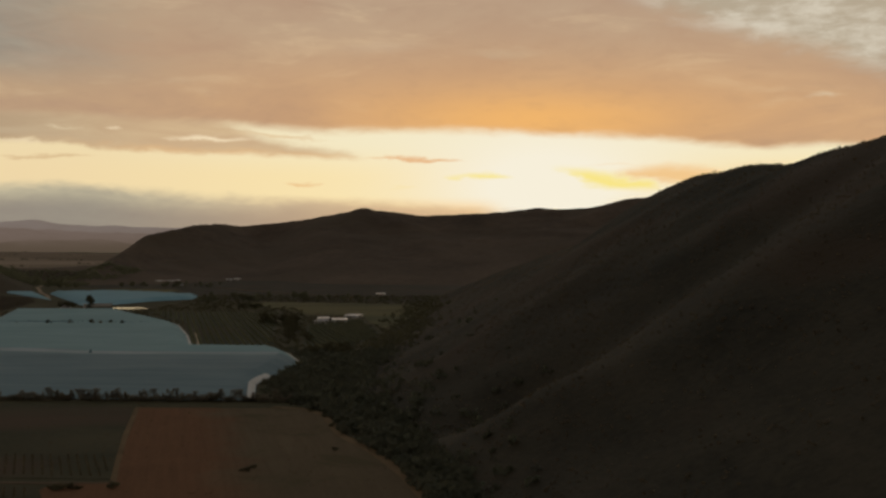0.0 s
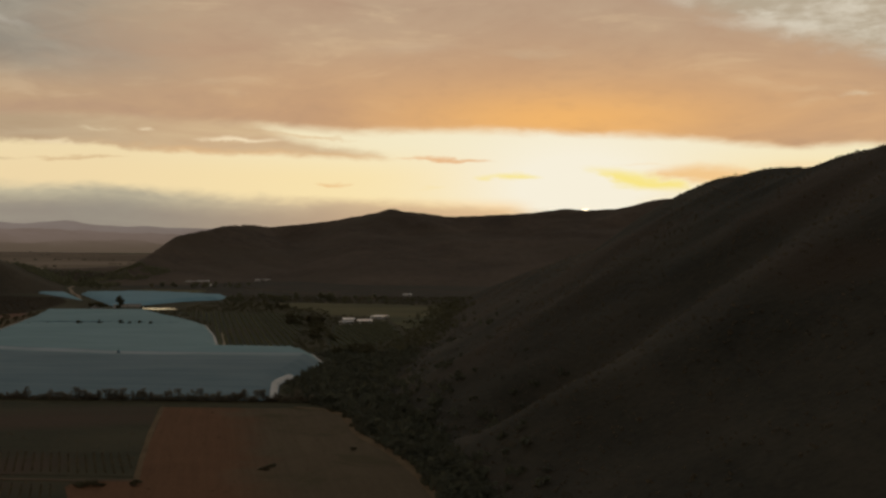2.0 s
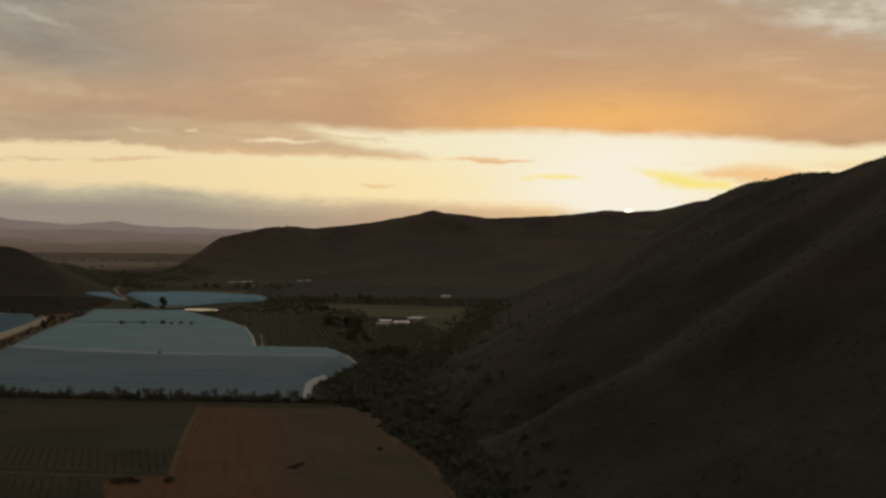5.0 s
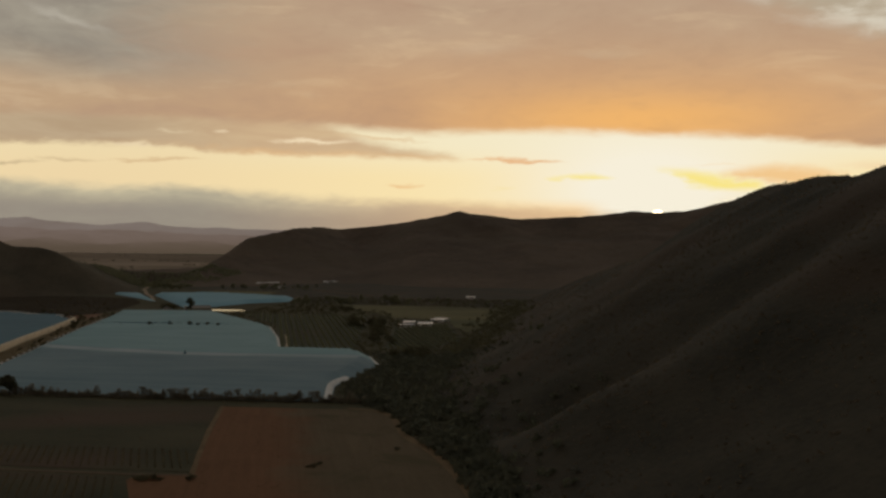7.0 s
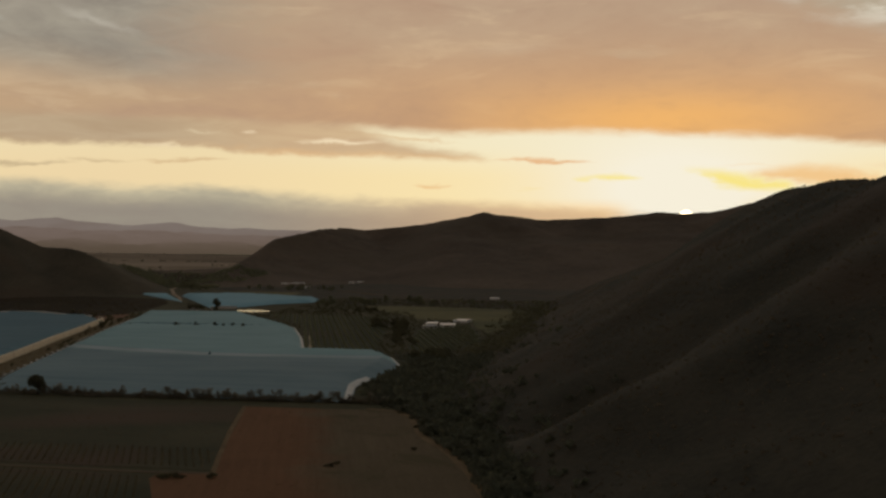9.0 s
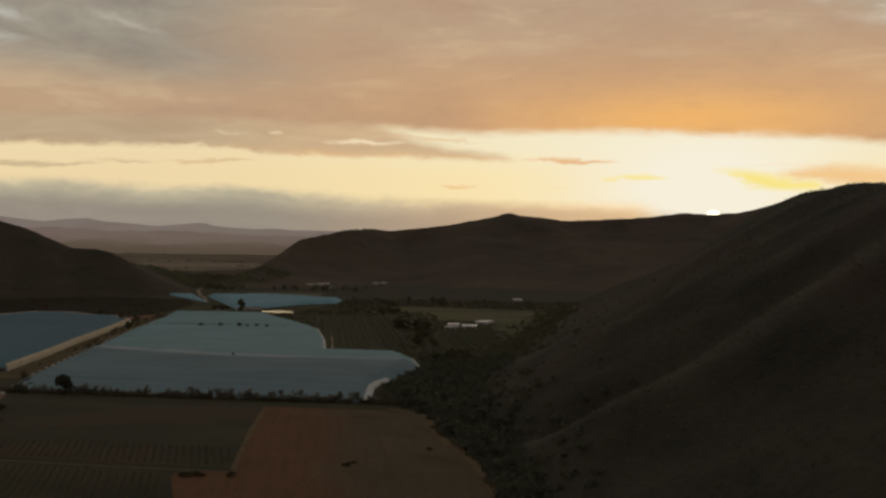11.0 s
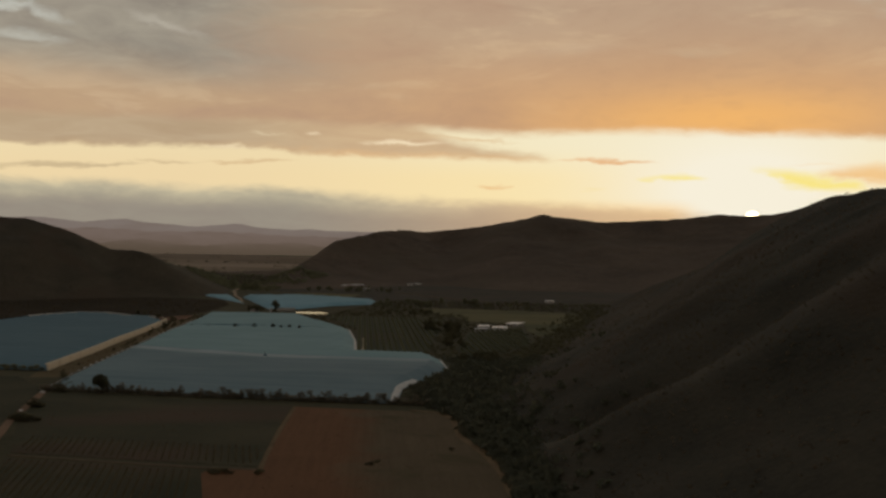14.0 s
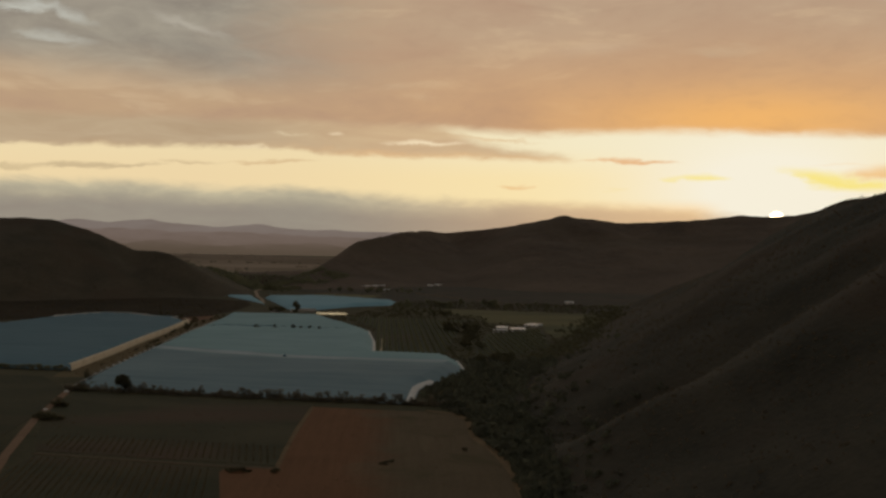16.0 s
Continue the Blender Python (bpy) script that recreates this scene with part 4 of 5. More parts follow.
# ---------------------------------------------------------------- plants
def leaf_mass(rng, lobes, count, size):
    """Many small bent leaf clumps scattered through overlapping lobes (x, y, z, rx, ry, rz[, size])."""
    lobes = np.array(lobes, float)
    vol = lobes[:, 3] * lobes[:, 4] * lobes[:, 5]
    per = np.maximum(4, (count * vol / vol.sum()).astype(int))
    L = np.repeat(lobes, per, axis=0)
    n = len(L)

    def units():
        v = rng.normal(size=(n, 3))
        return v / np.linalg.norm(v, axis=1, keepdims=True)

    c = L[:, :3] + units() * (rng.uniform(0.45, 1.08, (n, 1)) ** 0.6) * L[:, 3:6]
    a, b = units(), units()
    s = rng.uniform(0.6, 1.4, (n, 1)) * (L[:, 6:7] if L.shape[1] > 6 else size)
    up = np.cross(a, b)
    verts = np.stack([c - a * s, c + b * s * 0.8 + up * s * 0.3, c + a * s, c - b * s * 0.8 + up * s * 0.3, c + up * s * 0.7], 1).reshape(-1, 3)
    quad = np.array([[0, 1, 4], [1, 2, 4], [2, 3, 4], [3, 0, 4]])
    faces = (np.arange(n)[:, None, None] * 5 + quad[None]).reshape(-1, 3)
    return verts, faces


def trunk_mesh(rng, height, radius, limbs):
    bm = bmesh.new()
    bmesh.ops.create_cone(bm, cap_ends=True, segments=7, radius1=radius, radius2=radius * 0.45, depth=height, matrix=Matrix.Translation((0, 0, height / 2)))
    for i in range(limbs):
        a = i * 2.4 + rng.uniform(0, 1)
        ln = height * rng.uniform(0.35, 0.6)
        m = Matrix.Translation((0, 0, height * rng.uniform(0.55, 0.9))) @ Matrix.Rotation(a, 4, "Z") @ Matrix.Rotation(radians(rng.uniform(30, 55)), 4, "Y") @ Matrix.Translation((0, 0, ln / 2))
        bmesh.ops.create_cone(bm, cap_ends=True, segments=5, radius1=radius * 0.4, radius2=radius * 0.15, depth=ln, matrix=m)
    return bm


def tree(name, seed, height, spread, label, category, group="", mat=None, count=260, slim=False, size=0.5):
    rng = np.random.RandomState(seed)
    top = thing(name, Matrix(), label, category, group)
    part("trunk", trunk_mesh(rng, height * 0.6, max(0.09, height * 0.025), 4), M_BARK, top)
    lobes = []
    n = 6 if slim else 8
    for i in range(n):
        f = (i + 0.5) / n
        zc = height * (0.25 + 0.68 * f) if slim else height * rng.uniform(0.17, 0.8)
        off = spread * (0.18 if slim else 0.55)
        r = spread * (rng.uniform(0.5, 0.8) * (1.1 - 0.6 * f) if slim else rng.uniform(0.38, 0.6))
        lobes.append((rng.uniform(-off, off), rng.uniform(-off, off), zc, r, r, height * (0.13 if slim else 0.15)))
    v, f = leaf_mass(rng, lobes, count, size)
    link_mesh("crown", v, f, mat or M_LEAF, top)
    return top


def scatter_trees(models, places):
    for (x, y, s) in places:
        ob = random.choice(models)
        copy_thing(ob, Matrix.Translation((x, y, 0)) @ Matrix.Rotation(random.uniform(0, 6.28), 4, "Z") @ Matrix.Scale(s, 4))


def drop_models(models):
    for ob in models:
        for o in (*ob.children_recursive, ob):
            bpy.data.objects.remove(o)


rnd = random.Random(5)
# ragged windbreak along the front of the large net
slim = [tree("windbreak_tree", 100 + i, 3.6 + 0.5 * i, 1.0 + 0.2 * i, "ragged young windbreak tree at the edge of the net", "tree", "windbreak trees", M_WIND, 110, False, 0.25) for i in range(4)]
low = [tree("windbreak_bush", 120 + i, 2.2 + 0.25 * i, 1.8, "low dark bush in the windbreak by the net", "bush", "windbreak bushes", M_WIND, 110, False, 0.28) for i in range(3)]
places_slim, places_low = [], []
x = -236.0
while x < -56:
    (places_slim if rnd.random() < 0.4 else places_low).append((x, 406.5 + rnd.uniform(-1.6, 1.2), rnd.uniform(0.65, 1.35)))
    x += rnd.uniform(0.5, 1.15)
scatter_trees(slim, places_slim)
scatter_trees(low, places_low)

hedge = [tree("hedge_bush", 130 + i, 2.8 + 0.3 * i, 2.0, "olive green hedge bush in front of the dark net", "bush", "hedge bushes", M_HEDGE, 130, False, 0.34) for i in range(3)]
scatter_trees(hedge, [(-278 - 2.1 * i + rnd.uniform(-0.5, 0.5), 474 + rnd.uniform(-1.2, 1.2), rnd.uniform(0.75, 1.15)) for i in range(64)])
big = tree("broad_tree", 140, 8.8, 3.5, "round dark broadleaf tree at the corner of the net", "tree", "", M_LEAF_DARK, 1000, False, 0.42)
big.matrix_basis = Matrix.Translation((-206.2, 405, 0)) @ Matrix.Scale(1.22, 4)
tall = tree("gum_tree", 141, 14.0, 4.0, "tall dark gum tree between the nets", "tree", "", M_LEAF, 520, False, 0.7)
tall.matrix_basis = Matrix.Translation((-317, 962, 0))
mates = [tree("farm_tree", 150 + i, 7.5 + i, 4.2 + 0.4 * i, "dark broadleaf tree on the valley floor", "tree", "valley trees", M_LEAF, 210, False, 0.75) for i in range(4)]
# far gums wear the light orchard leaves in place of haze
gums = [tree("grey_gum", 160 + i, 7.0 + i, 4.4, "gum tree at the foot of the ridge, paled for haze", "tree", "far trees", M_ORCHARD_LEAF, 130, False, 0.85) for i in range(3)]
grove = [(-343 + rnd.uniform(-9, 9), 985 + rnd.uniform(-6, 6), rnd.uniform(0.5, 0.8)) for _ in range(9)]
grove += [(-122 + rnd.uniform(-15, 13), 808 + rnd.uniform(-14, 14), rnd.uniform(0.75, 1.15)) for _ in range(13)]
grove += [(float(np.interp(q, [650, 690, 790], [-83, -95, -112])) + rnd.uniform(-5, 5), q, rnd.uniform(0.4, 0.85)) for q in [rnd.uniform(650, 790) for _ in range(16)]]
grove += [(-60 + rnd.uniform(-13, 12), 588 + rnd.uniform(-14, 14), rnd.uniform(0.45, 0.8)) for _ in range(14)]
grove += [(-190 + rnd.uniform(-26, 30), 1005 + rnd.uniform(-22, 22), rnd.uniform(0.4, 0.7)) for _ in range(12)]
grove += [(rnd.uniform(-250, -120), rnd.uniform(1100, 1190), rnd.uniform(0.7, 1.1)) for _ in range(22)]
grove += [(rnd.uniform(-440, -300), 1500 + rnd.uniform(-70, 60), rnd.uniform(0.5, 0.95)) for _ in range(34)]
grove += [(rnd.uniform(-120, 0), rnd.uniform(1120, 1200), rnd.uniform(0.4, 0.8)) for _ in range(20)]
grove += [(q, 1500 - (q + 560) * 1.15 + rnd.uniform(-35, 35), rnd.uniform(0.7, 1.2)) for q in [rnd.uniform(-720, -470) for _ in range(40)]]
grove += [(rnd.uniform(-370, -340), rnd.uniform(835, 880), rnd.uniform(0.4, 0.6)) for _ in range(6)]
grove += [(-392, 860, 0.55), (-396, 862, 0.45), (-364, 826, 0.6), (-360, 824, 0.5), (-353, 822, 0.45), (-430, 898, 0.6), (-422, 896, 0.5), (-329, 714, 0.45)]
grove += [(-352, 795, 0.5), (-345, 770, 0.6), (-341, 765, 0.55), (-338, 752, 0.35)]
scatter_trees(mates, [g for g in grove if g[1] < 1080])
scatter_trees(gums, [g for g in grove if g[1] >= 1080])

bush = [tree("bush", 170 + i, 2.4, 2.0, "low rounded dark bush in the field", "bush", "field bushes", M_LEAF, 150, False, 0.38) for i in range(3)]
spots = [(-50.3, 286, 0.5), (-51.4, 281.5, 0.55), (-52.6, 282, 0.4), (-80.4, 261.5, 0.8), (-92.6, 259, 0.85), (-90.3, 259.4, 0.75), (-88.4, 260, 0.5), (-94.6, 260, 0.6), (-31, 311, 0.5), (-36, 352, 0.6), (-47, 384, 0.6), (-41, 371, 0.5),
         (-199, 330, 1.7), (-202.5, 332, 1.5), (-196, 328, 1.3), (-194, 331, 1.0), (-214, 363, 1.6), (-211, 361, 1.4), (-217, 366, 1.1), (-228, 408, 1.3), (-231, 412, 1.1), (-225, 404, 1.2), (-234, 406, 0.8),
         (-239, 434, 0.9), (-252, 453, 0.8), (-258, 462, 0.7), (-233, 424, 0.9), (-236, 418, 1.0), (-243, 441, 0.7)]
scatter_trees(bush, spots)
# dark crowns poking out of a slit in the large net
tops = [tree("orchard_tree", 180 + i, 6.4, 1.5, "dark fruit tree top poking through a slit in the net", "tree", "trees in the slit", M_LEAF_DARK, 120, False, 0.5) for i in range(2)]
scatter_trees(tops, [(-313, 751, 0.7), (-298, 748, 0.8), (-276, 748, 1.0), (-274, 748.5, 0.85), (-262, 751, 1.12), (-260, 751, 0.95), (-246, 749, 1.1), (-244, 749, 0.95), (-240, 751, 0.9), (-233.5, 753, 0.98), (-225, 750, 0.95)])
# shrubs between the west side of the net and the road
edge = [tree("net_shrub", 190 + i, 2.2, 1.4, "small dark shrub at the foot of the net", "bush", "shrubs along the net", M_LEAF_DARK, 90, False, 0.4) for i in range(2)]
scatter_trees(edge, [(float(np.interp(q, [412, 453, 676, 832, 896], [-241, -254, -312, -350, -368])) + rnd.uniform(-6.0, -3.5), q, rnd.uniform(0.4, 0.9)) for q in [rnd.uniform(440, 880) for _ in range(26)]])
for models in (slim, low, hedge, mates, gums, bush, tops, edge):
    drop_models(models)


def row_mesh(length, height, width, seed, size):
    rng = np.random.RandomState(seed)
    lobes = [(rng.uniform(-0.15, 0.15), y, height * 0.55, width, 1.0, height * 0.5) for y in np.arange(-length / 2, length / 2, 1.6)]
    return leaf_mass(rng, lobes, int(length * 5), size)


def orchard(name, poly, angle, gap, height, width, label, group, mat, size=0.55):
    """Planted rows cut to a field's outline."""
    d = Vector((math.sin(radians(angle)), math.cos(radians(angle))))
    nrm = Vector((d.y, -d.x))
    us = [Vector(p).dot(nrm) for p in poly]
    vs_ = [Vector(p).dot(d) for p in poly]
    u = min(us) + gap / 2
    seed = 0
    while u < max(us):
        run = [v for v in np.arange(min(vs_), max(vs_), 2.0) if inside(poly, *(nrm * u + d * v))]
        if len(run) > 3:
            length = run[-1] - run[0]
            c = nrm * u + d * (run[0] + run[-1]) / 2
            v, f = row_mesh(length, height, width, 300 + seed, size)
            top = thing(name, Matrix.Translation((c.x, c.y, 0)) @ Matrix.Rotation(-radians(angle), 4, "Z"), label, "hedge", group)
            link_mesh("foliage", v, f, mat, top)
            for e in (-0.5, 0.5):
                part("end_post", box(bmesh.new(), -0.08, e * length - 0.08, 0, 0.08, e * length + 0.08, height + 0.3), M_POST, top)
        u += gap
        seed += 1


M_ORCHARD = material("mown_orchard_floor", rgb(0.06, 0.062, 0.035), rgb(0.1, 0.097, 0.055), 0.03, 0.8, bump=0.5, distance=0.2, third=rgb(0.098, 0.08, 0.048))
slab("field_orchard", [(-178, 740), (-146, 612), (-97, 606), (-104, 660), (-124, 800), (-140, 930), (-262, 940), (-190, 798)], 0.08, M_ORCHARD, "dry ground under the orchard rows")
slab("field_vines", [(-100, 795), (-62, 850), (-40, 700), (-62, 600), (-84, 640)], 0.08, M_ORCHARD, "dry ground under the vine rows")
orchard("fruit_hedge", [(-176, 740), (-145, 614), (-99, 608), (-106, 660), (-126, 800), (-142, 928), (-258, 938), (-188, 796)], -14.4, 4.2, 1.3, 0.75, "green-brown orchard row on dry ground", "orchard rows", M_ORCHARD_LEAF)
orchard("vine_hedge", [(-98, 795), (-64, 845), (-42, 700), (-63, 604), (-82, 640)], -14, 4.2, 1.4, 0.6, "vine row running down from the farmhouse", "vine rows", M_ORCHARD_LEAF)
M_VINE = material("dry_vines", rgb(0.17, 0.14, 0.08), rgb(0.27, 0.215, 0.125), 0.12, 1.5, rough=0.85, bump=0, vary=0.15, sheer=0.55)
orchard("field_vine_row", [(-92, 300), (-86, 274), (-166, 276), (-180, 300)], -21, 2.3, 0.5, 0.22, "low dry vine row in the dark field", "field vine rows", M_VINE, 0.2)
orchard("track_vine_row", [(-100, 260), (-162, 263), (-150, 210), (-78, 206)], -21, 2.3, 0.55, 0.22, "thin vine row below the farm track", "track vine rows", M_VINE, 0.2)


def thicket(name, area, count, label, seed, size=(0.8, 2.4), mat=None, on=None):
    """Countless shrubs as one mass."""
    rng = np.random.RandomState(seed)
    xy = np.array([area(rng) for _ in range(count)])
    z = on(xy[:, 0], xy[:, 1]) if on else np.zeros(count)
    xy, z = xy[z > -0.4], z[z > -0.4]
    s = rng.uniform(size[0], size[1], len(xy)) * rng.uniform(0.6, 1.0, len(xy))
    lobes = np.concatenate([np.stack([xy[:, 0] + rng.uniform(-0.5, 0.5, len(xy)) * s, xy[:, 1] + rng.uniform(-0.5, 0.5, len(xy)) * s, z + s * 0.3,
                                      s * 0.6, s * 0.6, s * 0.45, s * 0.4], 1) for _ in range(2)])
    v, f = leaf_mass(rng, lobes, 10, 1.0)
    ob = link_mesh(name, v, f, mat or M_SHRUB)
    return tagged(ob, label, "shrubs", kind="stuff")


def bank_area(rng):
    while True:
        y, w = rng.uniform(235, 600), rng.rand() ** 0.8
        if rng.rand() < 0.5 + 1.6 * float(fbm(np.array([w * 5.0]), np.array([y / 16.0]), 3, 91)[0]):
            break
    a = np.interp(y, [235, 254, 286, 310, 337, 376, 392, 415, 465, 500, 545, 600], [0, -4, -10, -18, -31, -41, -50, -68, -77, -76, -70, -86])
    b = np.interp(y, FOOT_Y, FOOT_X) + 6
    up = rng.exponential(6.0 if y < 322 else 11.0) if rng.rand() < (0.06 if y < 330 else 0.14) else 0.0
    return a + (b - a) * w + up, y


bank_land = lambda x, y: np.maximum(hill_height(x, y), 0)
thicket("bank_scrub", bank_area, 2600, "dense dark scrub along the bank below the hill", 401, (1.6, 4.6), M_BANK, bank_land)
thicket("bank_brush", bank_area, 3000, "paler grey brush between the dark bank scrub", 411, (0.7, 2.2), M_SCRUB_GREY, bank_land)


def slope_area(rng):
    while True:
        y = rng.uniform(200, 1000) if rng.rand() < 0.6 else rng.uniform(200, 480)
        a, b = np.interp(y, FOOT_Y, FOOT_X), np.interp(y, CREST_Y, CREST_X) + 14
        x = a + (b - a) * rng.rand()
        if rng.rand() < 0.45 + 2.2 * float(fbm(np.array([x / 26.0]), np.array([y / 26.0]), 4, 97)[0]):
            return x, y


thicket("hillside_scrub", slope_area, 9000, "low brown scrub clumped over the hillside", 402, (0.3, 0.95), M_SCRUB_SLOPE, hill_height)


def foot_area(rng):
    while True:
        x, y = rng.uniform(-740, -372), rng.uniform(700, 1160)
        if not inside(NET_B, x, y) and not inside(NET_D, x, y) and x < np.interp(y, [810, 900, 1000, 1080, 1160], [-366, -380, -392, -410, -446]):
            return x, y


thicket("foot_scrub", foot_area, 3600, "low brown scrub at the foot of the hill behind the net", 407, (0.5, 1.4), M_SCRUB_BROWN, lambda x, y: np.maximum(left_height(x, y), 0))


def gap_area(rng):
    while True:
        x, y = rng.uniform(-690, -500), rng.uniform(1480, 1790)
        if rng.rand() < 0.5 + 2.0 * float(fbm(np.array([x / 60.0]), np.array([y / 60.0]), 3, 99)[0]):
            return x, y


thicket("gap_woods", gap_area, 2300, "dark woods across the gap between the hills", 412, (1.8, 5.5), M_ORCHARD_LEAF, lambda x, y: np.maximum(np.maximum(left_height(x, y), ridge_height(x, y)), 0))


def verge_area(rng):
    y = rng.uniform(455, 880)
    return float(np.interp(y, [455, 470, 690, 832, 900], [-261, -264, -318, -351, -364])) + rng.uniform(-8, 8), y


thicket("verge_grass", verge_area, 900, "tufts of dry grass between the nets", 408, (0.3, 0.8), M_VERGE)


def crest_area(rng):
    y = rng.uniform(330, 800)
    return np.interp(y, CREST_Y, CREST_X) + rng.normal() * 7, y


thicket("crest_scrub", crest_area, 1600, "ragged scrub along the hill's skyline", 403, (0.3, 1.1), M_SHRUB, hill_height)


def valley_area(rng):
    while True:
        x, y = rng.uniform(-300, -5), rng.uniform(590, 1250)
        if x > np.interp(y, FOOT_Y, FOOT_X) + 5 or inside(NET_A, x, y) or inside(NET_C, x, y) or (x < -262 and y > 955):
            continue
        if inside([(-192, 798), (-150, 600), (-99, 604), (-106, 660), (-126, 800), (-142, 935), (-265, 945)], x, y) or inside([(-101, 795), (-62, 890), (-38, 700), (-62, 598), (-86, 640)], x, y):
            continue
        if inside([(-200, 1105), (-30, 1080), (-17, 1010), (-27, 860), (-42, 770), (-58, 822), (-66, 892), (-117, 912), (-135, 985), (-185, 1040)], x, y):
            continue
        return x, y


thicket("valley_scrub", valley_area, 2700, "scattered dark scrub on the valley floor", 404, (0.7, 2.8), M_LEAF)


def plain_area(rng):
    row = rng.randint(0, 9)
    y = 2150 + 190 * row + rng.normal() * 7
    return (-0.62 + 0.07 * ((row * 3) % 5) + 0.17 * rng.rand() ** 1.5) * y, y


thicket("plain_trees", plain_area, 420, "far lines of trees and scrub across the dry plain", 409, (2.0, 5.5), M_LEAF_FAR, ground_height)


def skirt_area(rng):
    y = rng.uniform(600, 1130)
    return np.interp(y, FOOT_Y, FOOT_X) + rng.normal() * 11 + 2, y


thicket("foot_thicket", skirt_area, 800, "dark thicket along the foot of the hill", 410, (1.2, 3.8), M_LEAF, lambda x, y: np.maximum(hill_height(x, y), 0))


def field_area(rng):
    while True:
        x, y = rng.uniform(-230, 0), rng.uniform(240, 405)
        if x < np.interp(y, FOOT_Y, FOOT_X) - 8:
            return x, y


thicket("field_grass", field_area, 1300, "sparse dry tufts over the fields", 405, (0.15, 0.5), M_VERGE)


# ---------------------------------------------------------------- buildings
def house(name, x, y, turn, w, d, h, roof_h, label, wall=None, roof=None, windows=3, chimney=False, group=""):
    """A gabled house: walls, roof, door and windows with panes."""
    top = thing(name, pose(x, y, 0, 0, 0, turn), label, "house", group)
    bm = bmesh.new()
    box(bm, -w / 2, -d / 2, 0, w / 2, d / 2, h)
    for e in (-1, 1):
        vs = [bm.verts.new(p) for p in ((e * w / 2, -d / 2, h), (e * w / 2, d / 2, h), (e * w / 2, 0, h + roof_h))]
        bm.faces.new(vs)
    part("wall", bm, wall or M_WALL, top)
    bm = bmesh.new()
    o, t = 0.45, 0.18
    for e in (-1, 1):
        pts = [(-w / 2 - o, e * (d / 2 + o), h - o * 0.02), (w / 2 + o, e * (d / 2 + o), h - o * 0.02), (w / 2 + o, 0, h + roof_h + 0.05), (-w / 2 - o, 0, h + roof_h + 0.05)]
        lo = [bm.verts.new(p) for p in pts]
        hi = [bm.verts.new((p[0], p[1], p[2] + t)) for p in pts]
        bm.faces.new(lo)
        bm.faces.new(hi)
        for i in range(4):
            bm.faces.new((lo[i], lo[(i + 1) % 4], hi[(i + 1) % 4], hi[i]))
    bmesh.ops.recalc_face_normals(bm, faces=bm.faces)
    rf = part("roof", bm, roof or M_ROOF, top, "pale sheet-metal roof" if roof is None else "")
    if chimney:
        part("chimney", box(bmesh.new(), w * 0.3, -0.4, h + roof_h * 0.5, w * 0.3 + 0.8, 0.4, h + roof_h + 1.0, 0.05), M_WALL, rf)
    dr = part("door", box(bmesh.new(), -0.5, -d / 2 - 0.06, 0.05, 0.5, -d / 2 + 0.05, 2.1, 0.02), M_WOOD, top, "brown wooden door")
    part("door_handle", box(bmesh.new(), 0.32, -d / 2 - 0.12, 1.0, 0.42, -d / 2 - 0.06, 1.08), M_POST, dr)
    for i in range(windows):
        wx = -w / 2 + w * (i + 0.5) / windows
        if abs(wx) < 1.2:
            wx += 2.0
        fr = part("window", box(bmesh.new(), wx - 0.65, -d / 2 - 0.05, 0.95, wx + 0.65, -d / 2 + 0.05, 2.15, 0.03), M_WALL, top)
        part("pane", box(bmesh.new(), wx - 0.55, -d / 2 - 0.07, 1.05, wx + 0.55, -d / 2 - 0.052, 2.05), M_PANE, fr)
    return top


farmhouse = house("farmhouse", -91.6, 822, 6, 8.8, 16, 3.6, 0.2, "white farmhouse with a pale roof and a lean-to veranda", chimney=True)
bm = box(bmesh.new(), -7.2, -15.0, 2.0, 3.6, -8.1, 2.2, 0.04)
veranda = part("veranda_roof", bm, M_ROOF, farmhouse, "pale lean-to veranda roof")
for vx in (-7.0, -3.5, 0.0, 3.4):
    part("veranda_post", box(bmesh.new(), vx - 0.08, -14.9, 0, vx + 0.08, -14.74, 2.0), M_WALL, farmhouse)
part("veranda_wall", box(bmesh.new(), -7.1, -14.7, 0, 3.5, -14.5, 0.8, 0.03), M_WALL, farmhouse)
house("farm_shed", -80.0, 832, 3, 11.6, 20, 1.9, 0.2, "long low white farm shed with a pale roof", windows=4)
house("farm_barn", -73, 884, -10, 10.5, 22, 1.8, 0.2, "white barn with a pale roof at the head of the vines", windows=2)
house("cottage", -73, 1266, 2, 10, 20, 2.6, 0.2, "white cottage with a pale roof at the foot of the ridge")
for i, (hx, hy, hw) in enumerate([(-433, 1640, 9), (-422, 1660, 12), (-367, 1515, 8), (-347, 1737, 11), (-339, 1765, 9), (-333, 1800, 12), (-325, 1840, 10), (-413, 1670, 7)]):
    house("village_house", hx, hy, -10 + 7 * (i % 4), hw * 0.72, 22, 2.5, 0.2, "small white house at the foot of the far ridge", windows=2, group="far village")


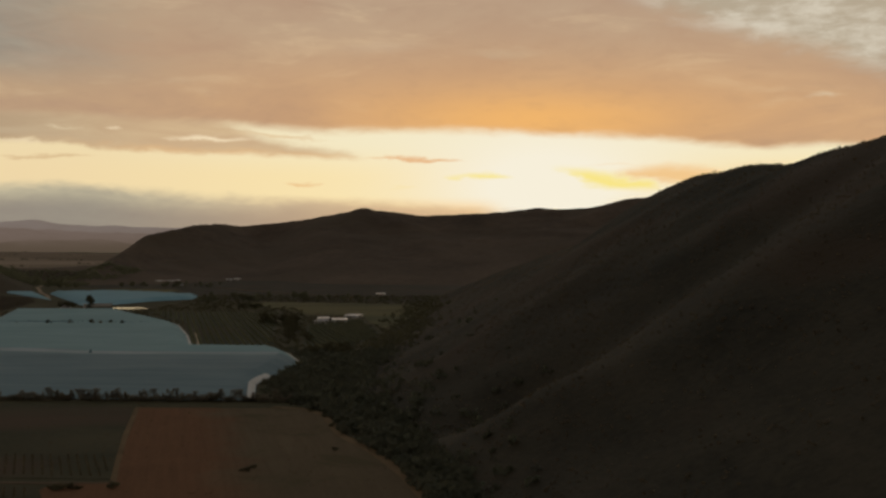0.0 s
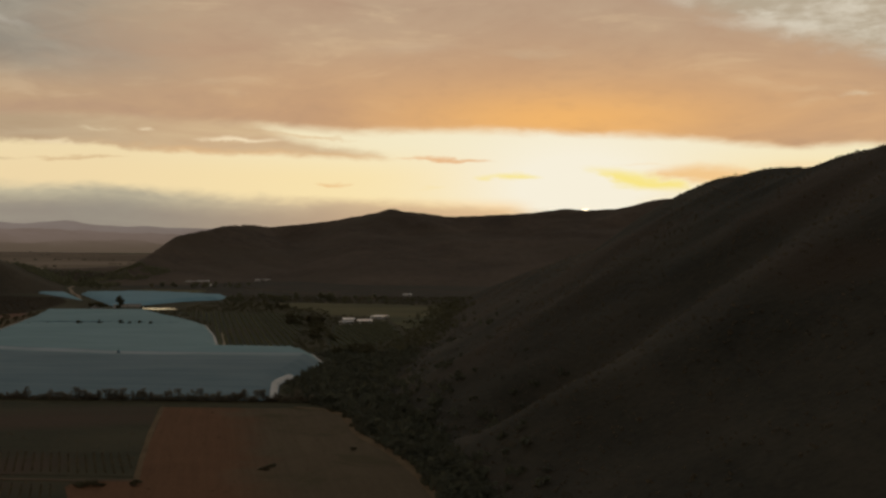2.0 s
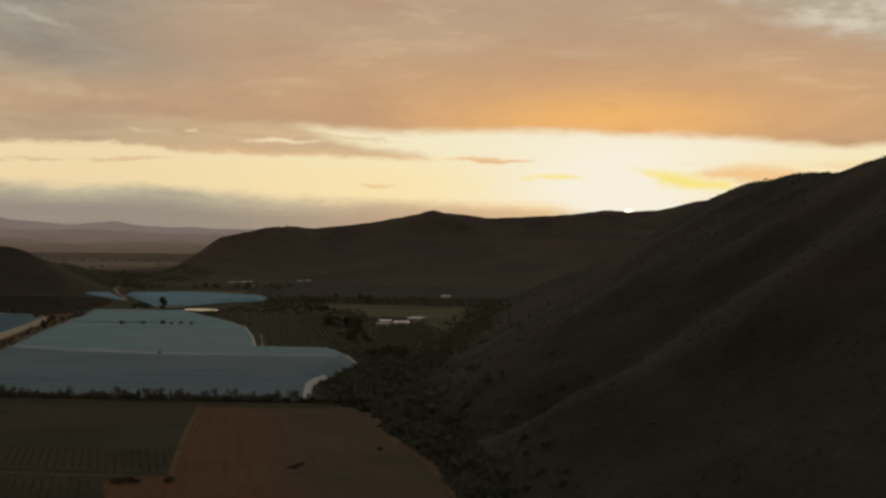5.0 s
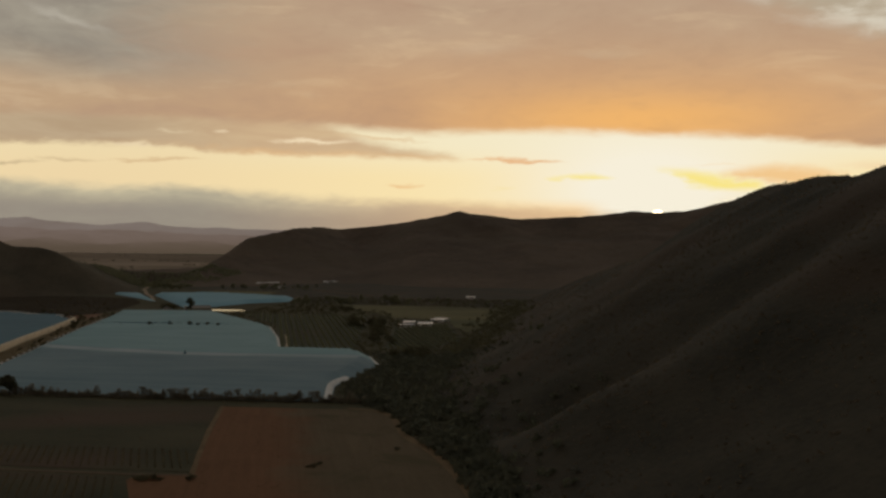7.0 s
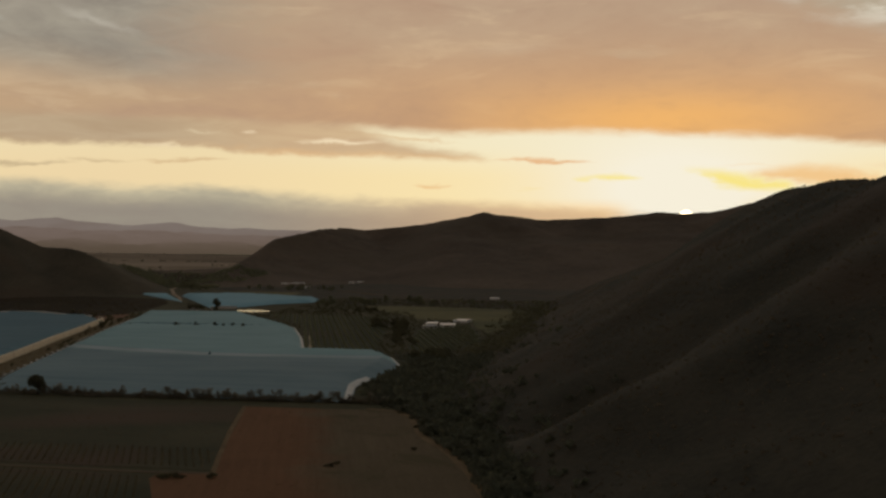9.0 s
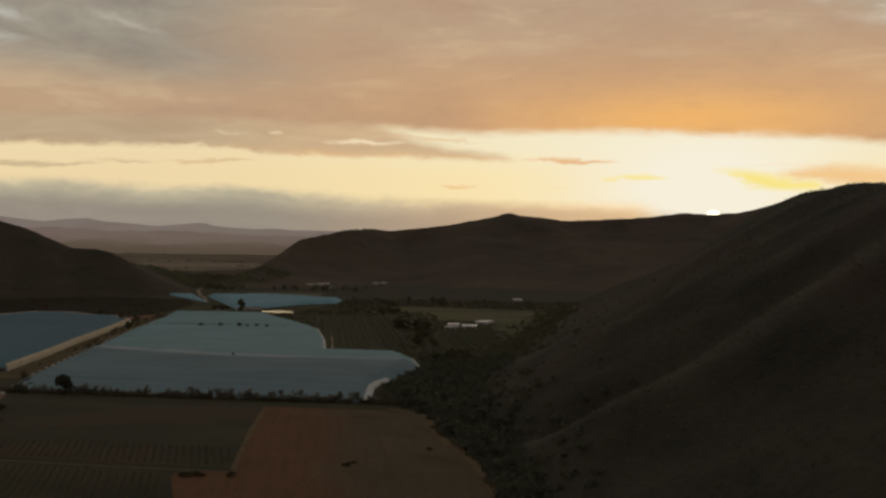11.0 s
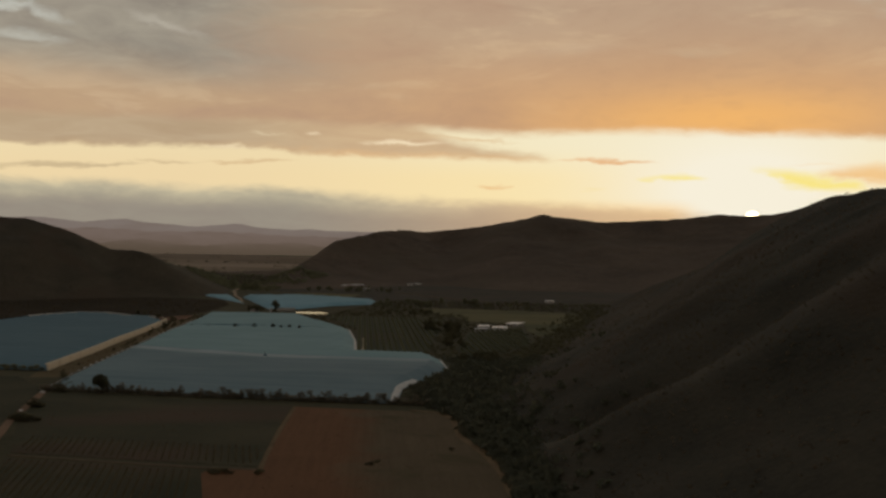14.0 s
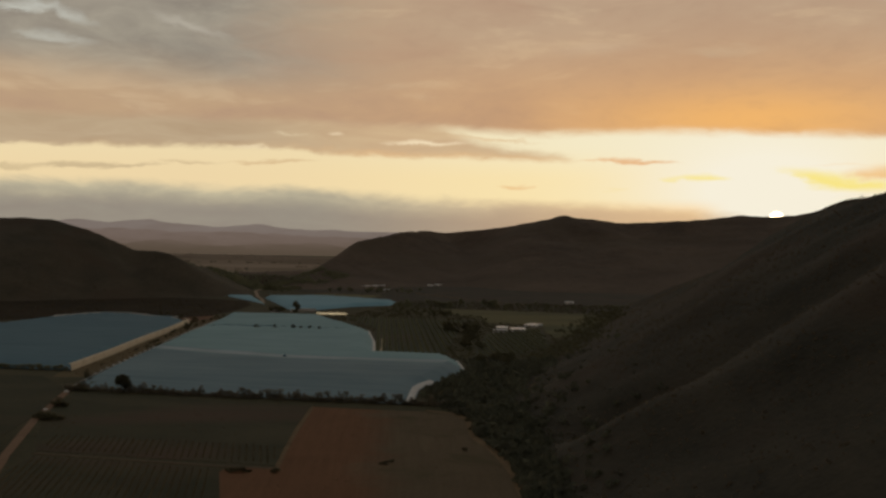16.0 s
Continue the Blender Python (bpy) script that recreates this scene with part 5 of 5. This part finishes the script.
def polytunnel(x, y, turn, w, length):
    top = thing("polytunnel", pose(x, y, 0, 0, 0, turn), "small white arched plastic tunnel beyond the net", "polytunnel")
    verts, faces, n = [], [], 12
    for j in (0, 1):
        for i in range(n + 1):
            a = math.pi * i / n
            verts.append((math.cos(a) * w / 2, (j - 0.5) * length, math.sin(a) * w * 0.38))
    for i in range(n):
        faces.append((i, i + 1, n + 2 + i, n + 1 + i))
    faces += [tuple(range(n + 1)), tuple(range(n + 1, 2 * n + 2))]
    link_mesh("cover", verts, faces, M_SKIRT, top)
    for j in range(4):
        bm = bmesh.new()
        for i in range(n):
            a, b = math.pi * i / n, math.pi * (i + 1) / n
            pa = Vector((math.cos(a) * w / 2, 0, math.sin(a) * w * 0.38))
            pb = Vector((math.cos(b) * w / 2, 0, math.sin(b) * w * 0.38))
            m = Matrix.Translation((pa + pb) / 2) @ (pb - pa).to_track_quat("Z", "Y").to_matrix().to_4x4()
            bmesh.ops.create_cone(bm, segments=5, radius1=0.06, radius2=0.06, depth=(pb - pa).length * 1.05, matrix=m)
        hoop = part("hoop", bm, M_POST, top)
        hoop.location = (0, (j / 3 - 0.5) * length, 0.03)
    return top


polytunnel(-347, 985, 12, 8, 10)


def water_tank(x, y, r, h):
    top = thing("water_tank", Matrix.Translation((x, y, 0)), "white round water tank on a low stand", "tank")
    bm = bmesh.new()
    bmesh.ops.create_cone(bm, cap_ends=True, segments=20, radius1=r, radius2=r, depth=h, matrix=Matrix.Translation((0, 0, h / 2 + 0.6)))
    bmesh.ops.bevel(bm, geom=[e for e in bm.edges if abs(e.verts[0].co.z - e.verts[1].co.z) < 1e-4], offset=0.12, segments=2, affect="EDGES")
    tank = part("tank", bm, M_SKIRT, top)
    bm = bmesh.new()
    bmesh.ops.create_cone(bm, cap_ends=True, segments=14, radius1=0.5, radius2=0.45, depth=0.25, matrix=Matrix.Translation((0, 0, h + 0.72)))
    part("lid", bm, M_POST, tank)
    part("stand", box(bmesh.new(), -r, -r, 0, r, r, 0.6, 0.05), M_WOOD, top)
    return top


water_tank(-326, 975, 1.4, 3.4)


def windbreak_screen(x0, y0, x1, y1, h):
    """A white net screen stretched between posts."""
    top = thing("net_screen", Matrix.Translation((x0, y0, 0)), "white net screen stretched between wooden posts", "screen")
    n = 6
    verts, faces = [], []
    for j in range(n + 1):
        px, py = (x1 - x0) * j / n, (y1 - y0) * j / n
        verts += [(px, py, 0.3), (px, py + 0.25 * (j % 2), h * 0.6), (px, py, h)]
        bm = bmesh.new()
        bmesh.ops.create_cone(bm, cap_ends=True, segments=6, radius1=0.1, radius2=0.08, depth=h + 0.3, matrix=Matrix.Translation((px, py - 0.12, (h + 0.3) / 2)))
        part("post", bm, M_POST, top)
    for j in range(n):
        faces += [(j * 3, j * 3 + 3, j * 3 + 4, j * 3 + 1), (j * 3 + 1, j * 3 + 4, j * 3 + 5, j * 3 + 2)]
    link_mesh("netting", verts, faces, M_SKIRT, top)
    return top


windbreak_screen(-330, 1003, -311, 1005, 3.0)
for a, c in (((-386, 842), (-413, 851)), ((-413, 851), (-450, 879)), ((-450, 879), (-479, 875)), ((-479, 875), (-493, 817))):
    windbreak_screen(*a, *c, 3.2)


def net_mast(x, y, base, h):
    """A pole that carries the net where two sheets meet."""
    top = thing("net_mast", Matrix.Translation((x, y, 0)), "dark wooden mast poking through the shade net", "mast")
    bm = bmesh.new()
    bmesh.ops.create_cone(bm, cap_ends=True, segments=8, radius1=0.16, radius2=0.11, depth=base + h, matrix=Matrix.Translation((0, 0, (base + h) / 2)))
    part("pole", bm, M_POST, top)
    bm = bmesh.new()
    bmesh.ops.create_cone(bm, cap_ends=True, segments=12, radius1=1.1, radius2=0.2, depth=0.9, matrix=Matrix.Translation((0, 0, base + h * 0.45)))
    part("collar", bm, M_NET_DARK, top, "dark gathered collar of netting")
    part("cap", box(bmesh.new(), -0.3, -0.3, base + h, 0.3, 0.3, base + h + 0.12, 0.03), M_POST, top)
    return top


net_mast(-179, 544, 3.8, 2.0)


def marker_stone(x, y, size):
    top = thing("marker_stone", Matrix.Translation((x, y, 0)), "whitewashed stone beside the clay road", "stone", "marker stones")
    bm = bmesh.new()
    bmesh.ops.create_icosphere(bm, subdivisions=2, radius=size, matrix=Matrix.Translation((0, 0, size * 0.45)) @ Matrix.Diagonal((1.2, 0.9, 0.7, 1)))
    for v in bm.verts:
        v.co *= 1 + 0.1 * math.sin(v.co.x * 7 + v.co.y * 5)
    part("stone", bm, M_WALL, top, smooth=True)
    return top


marker_stone(-232, 399.5, 0.9)
marker_stone(-212, 350, 0.8)
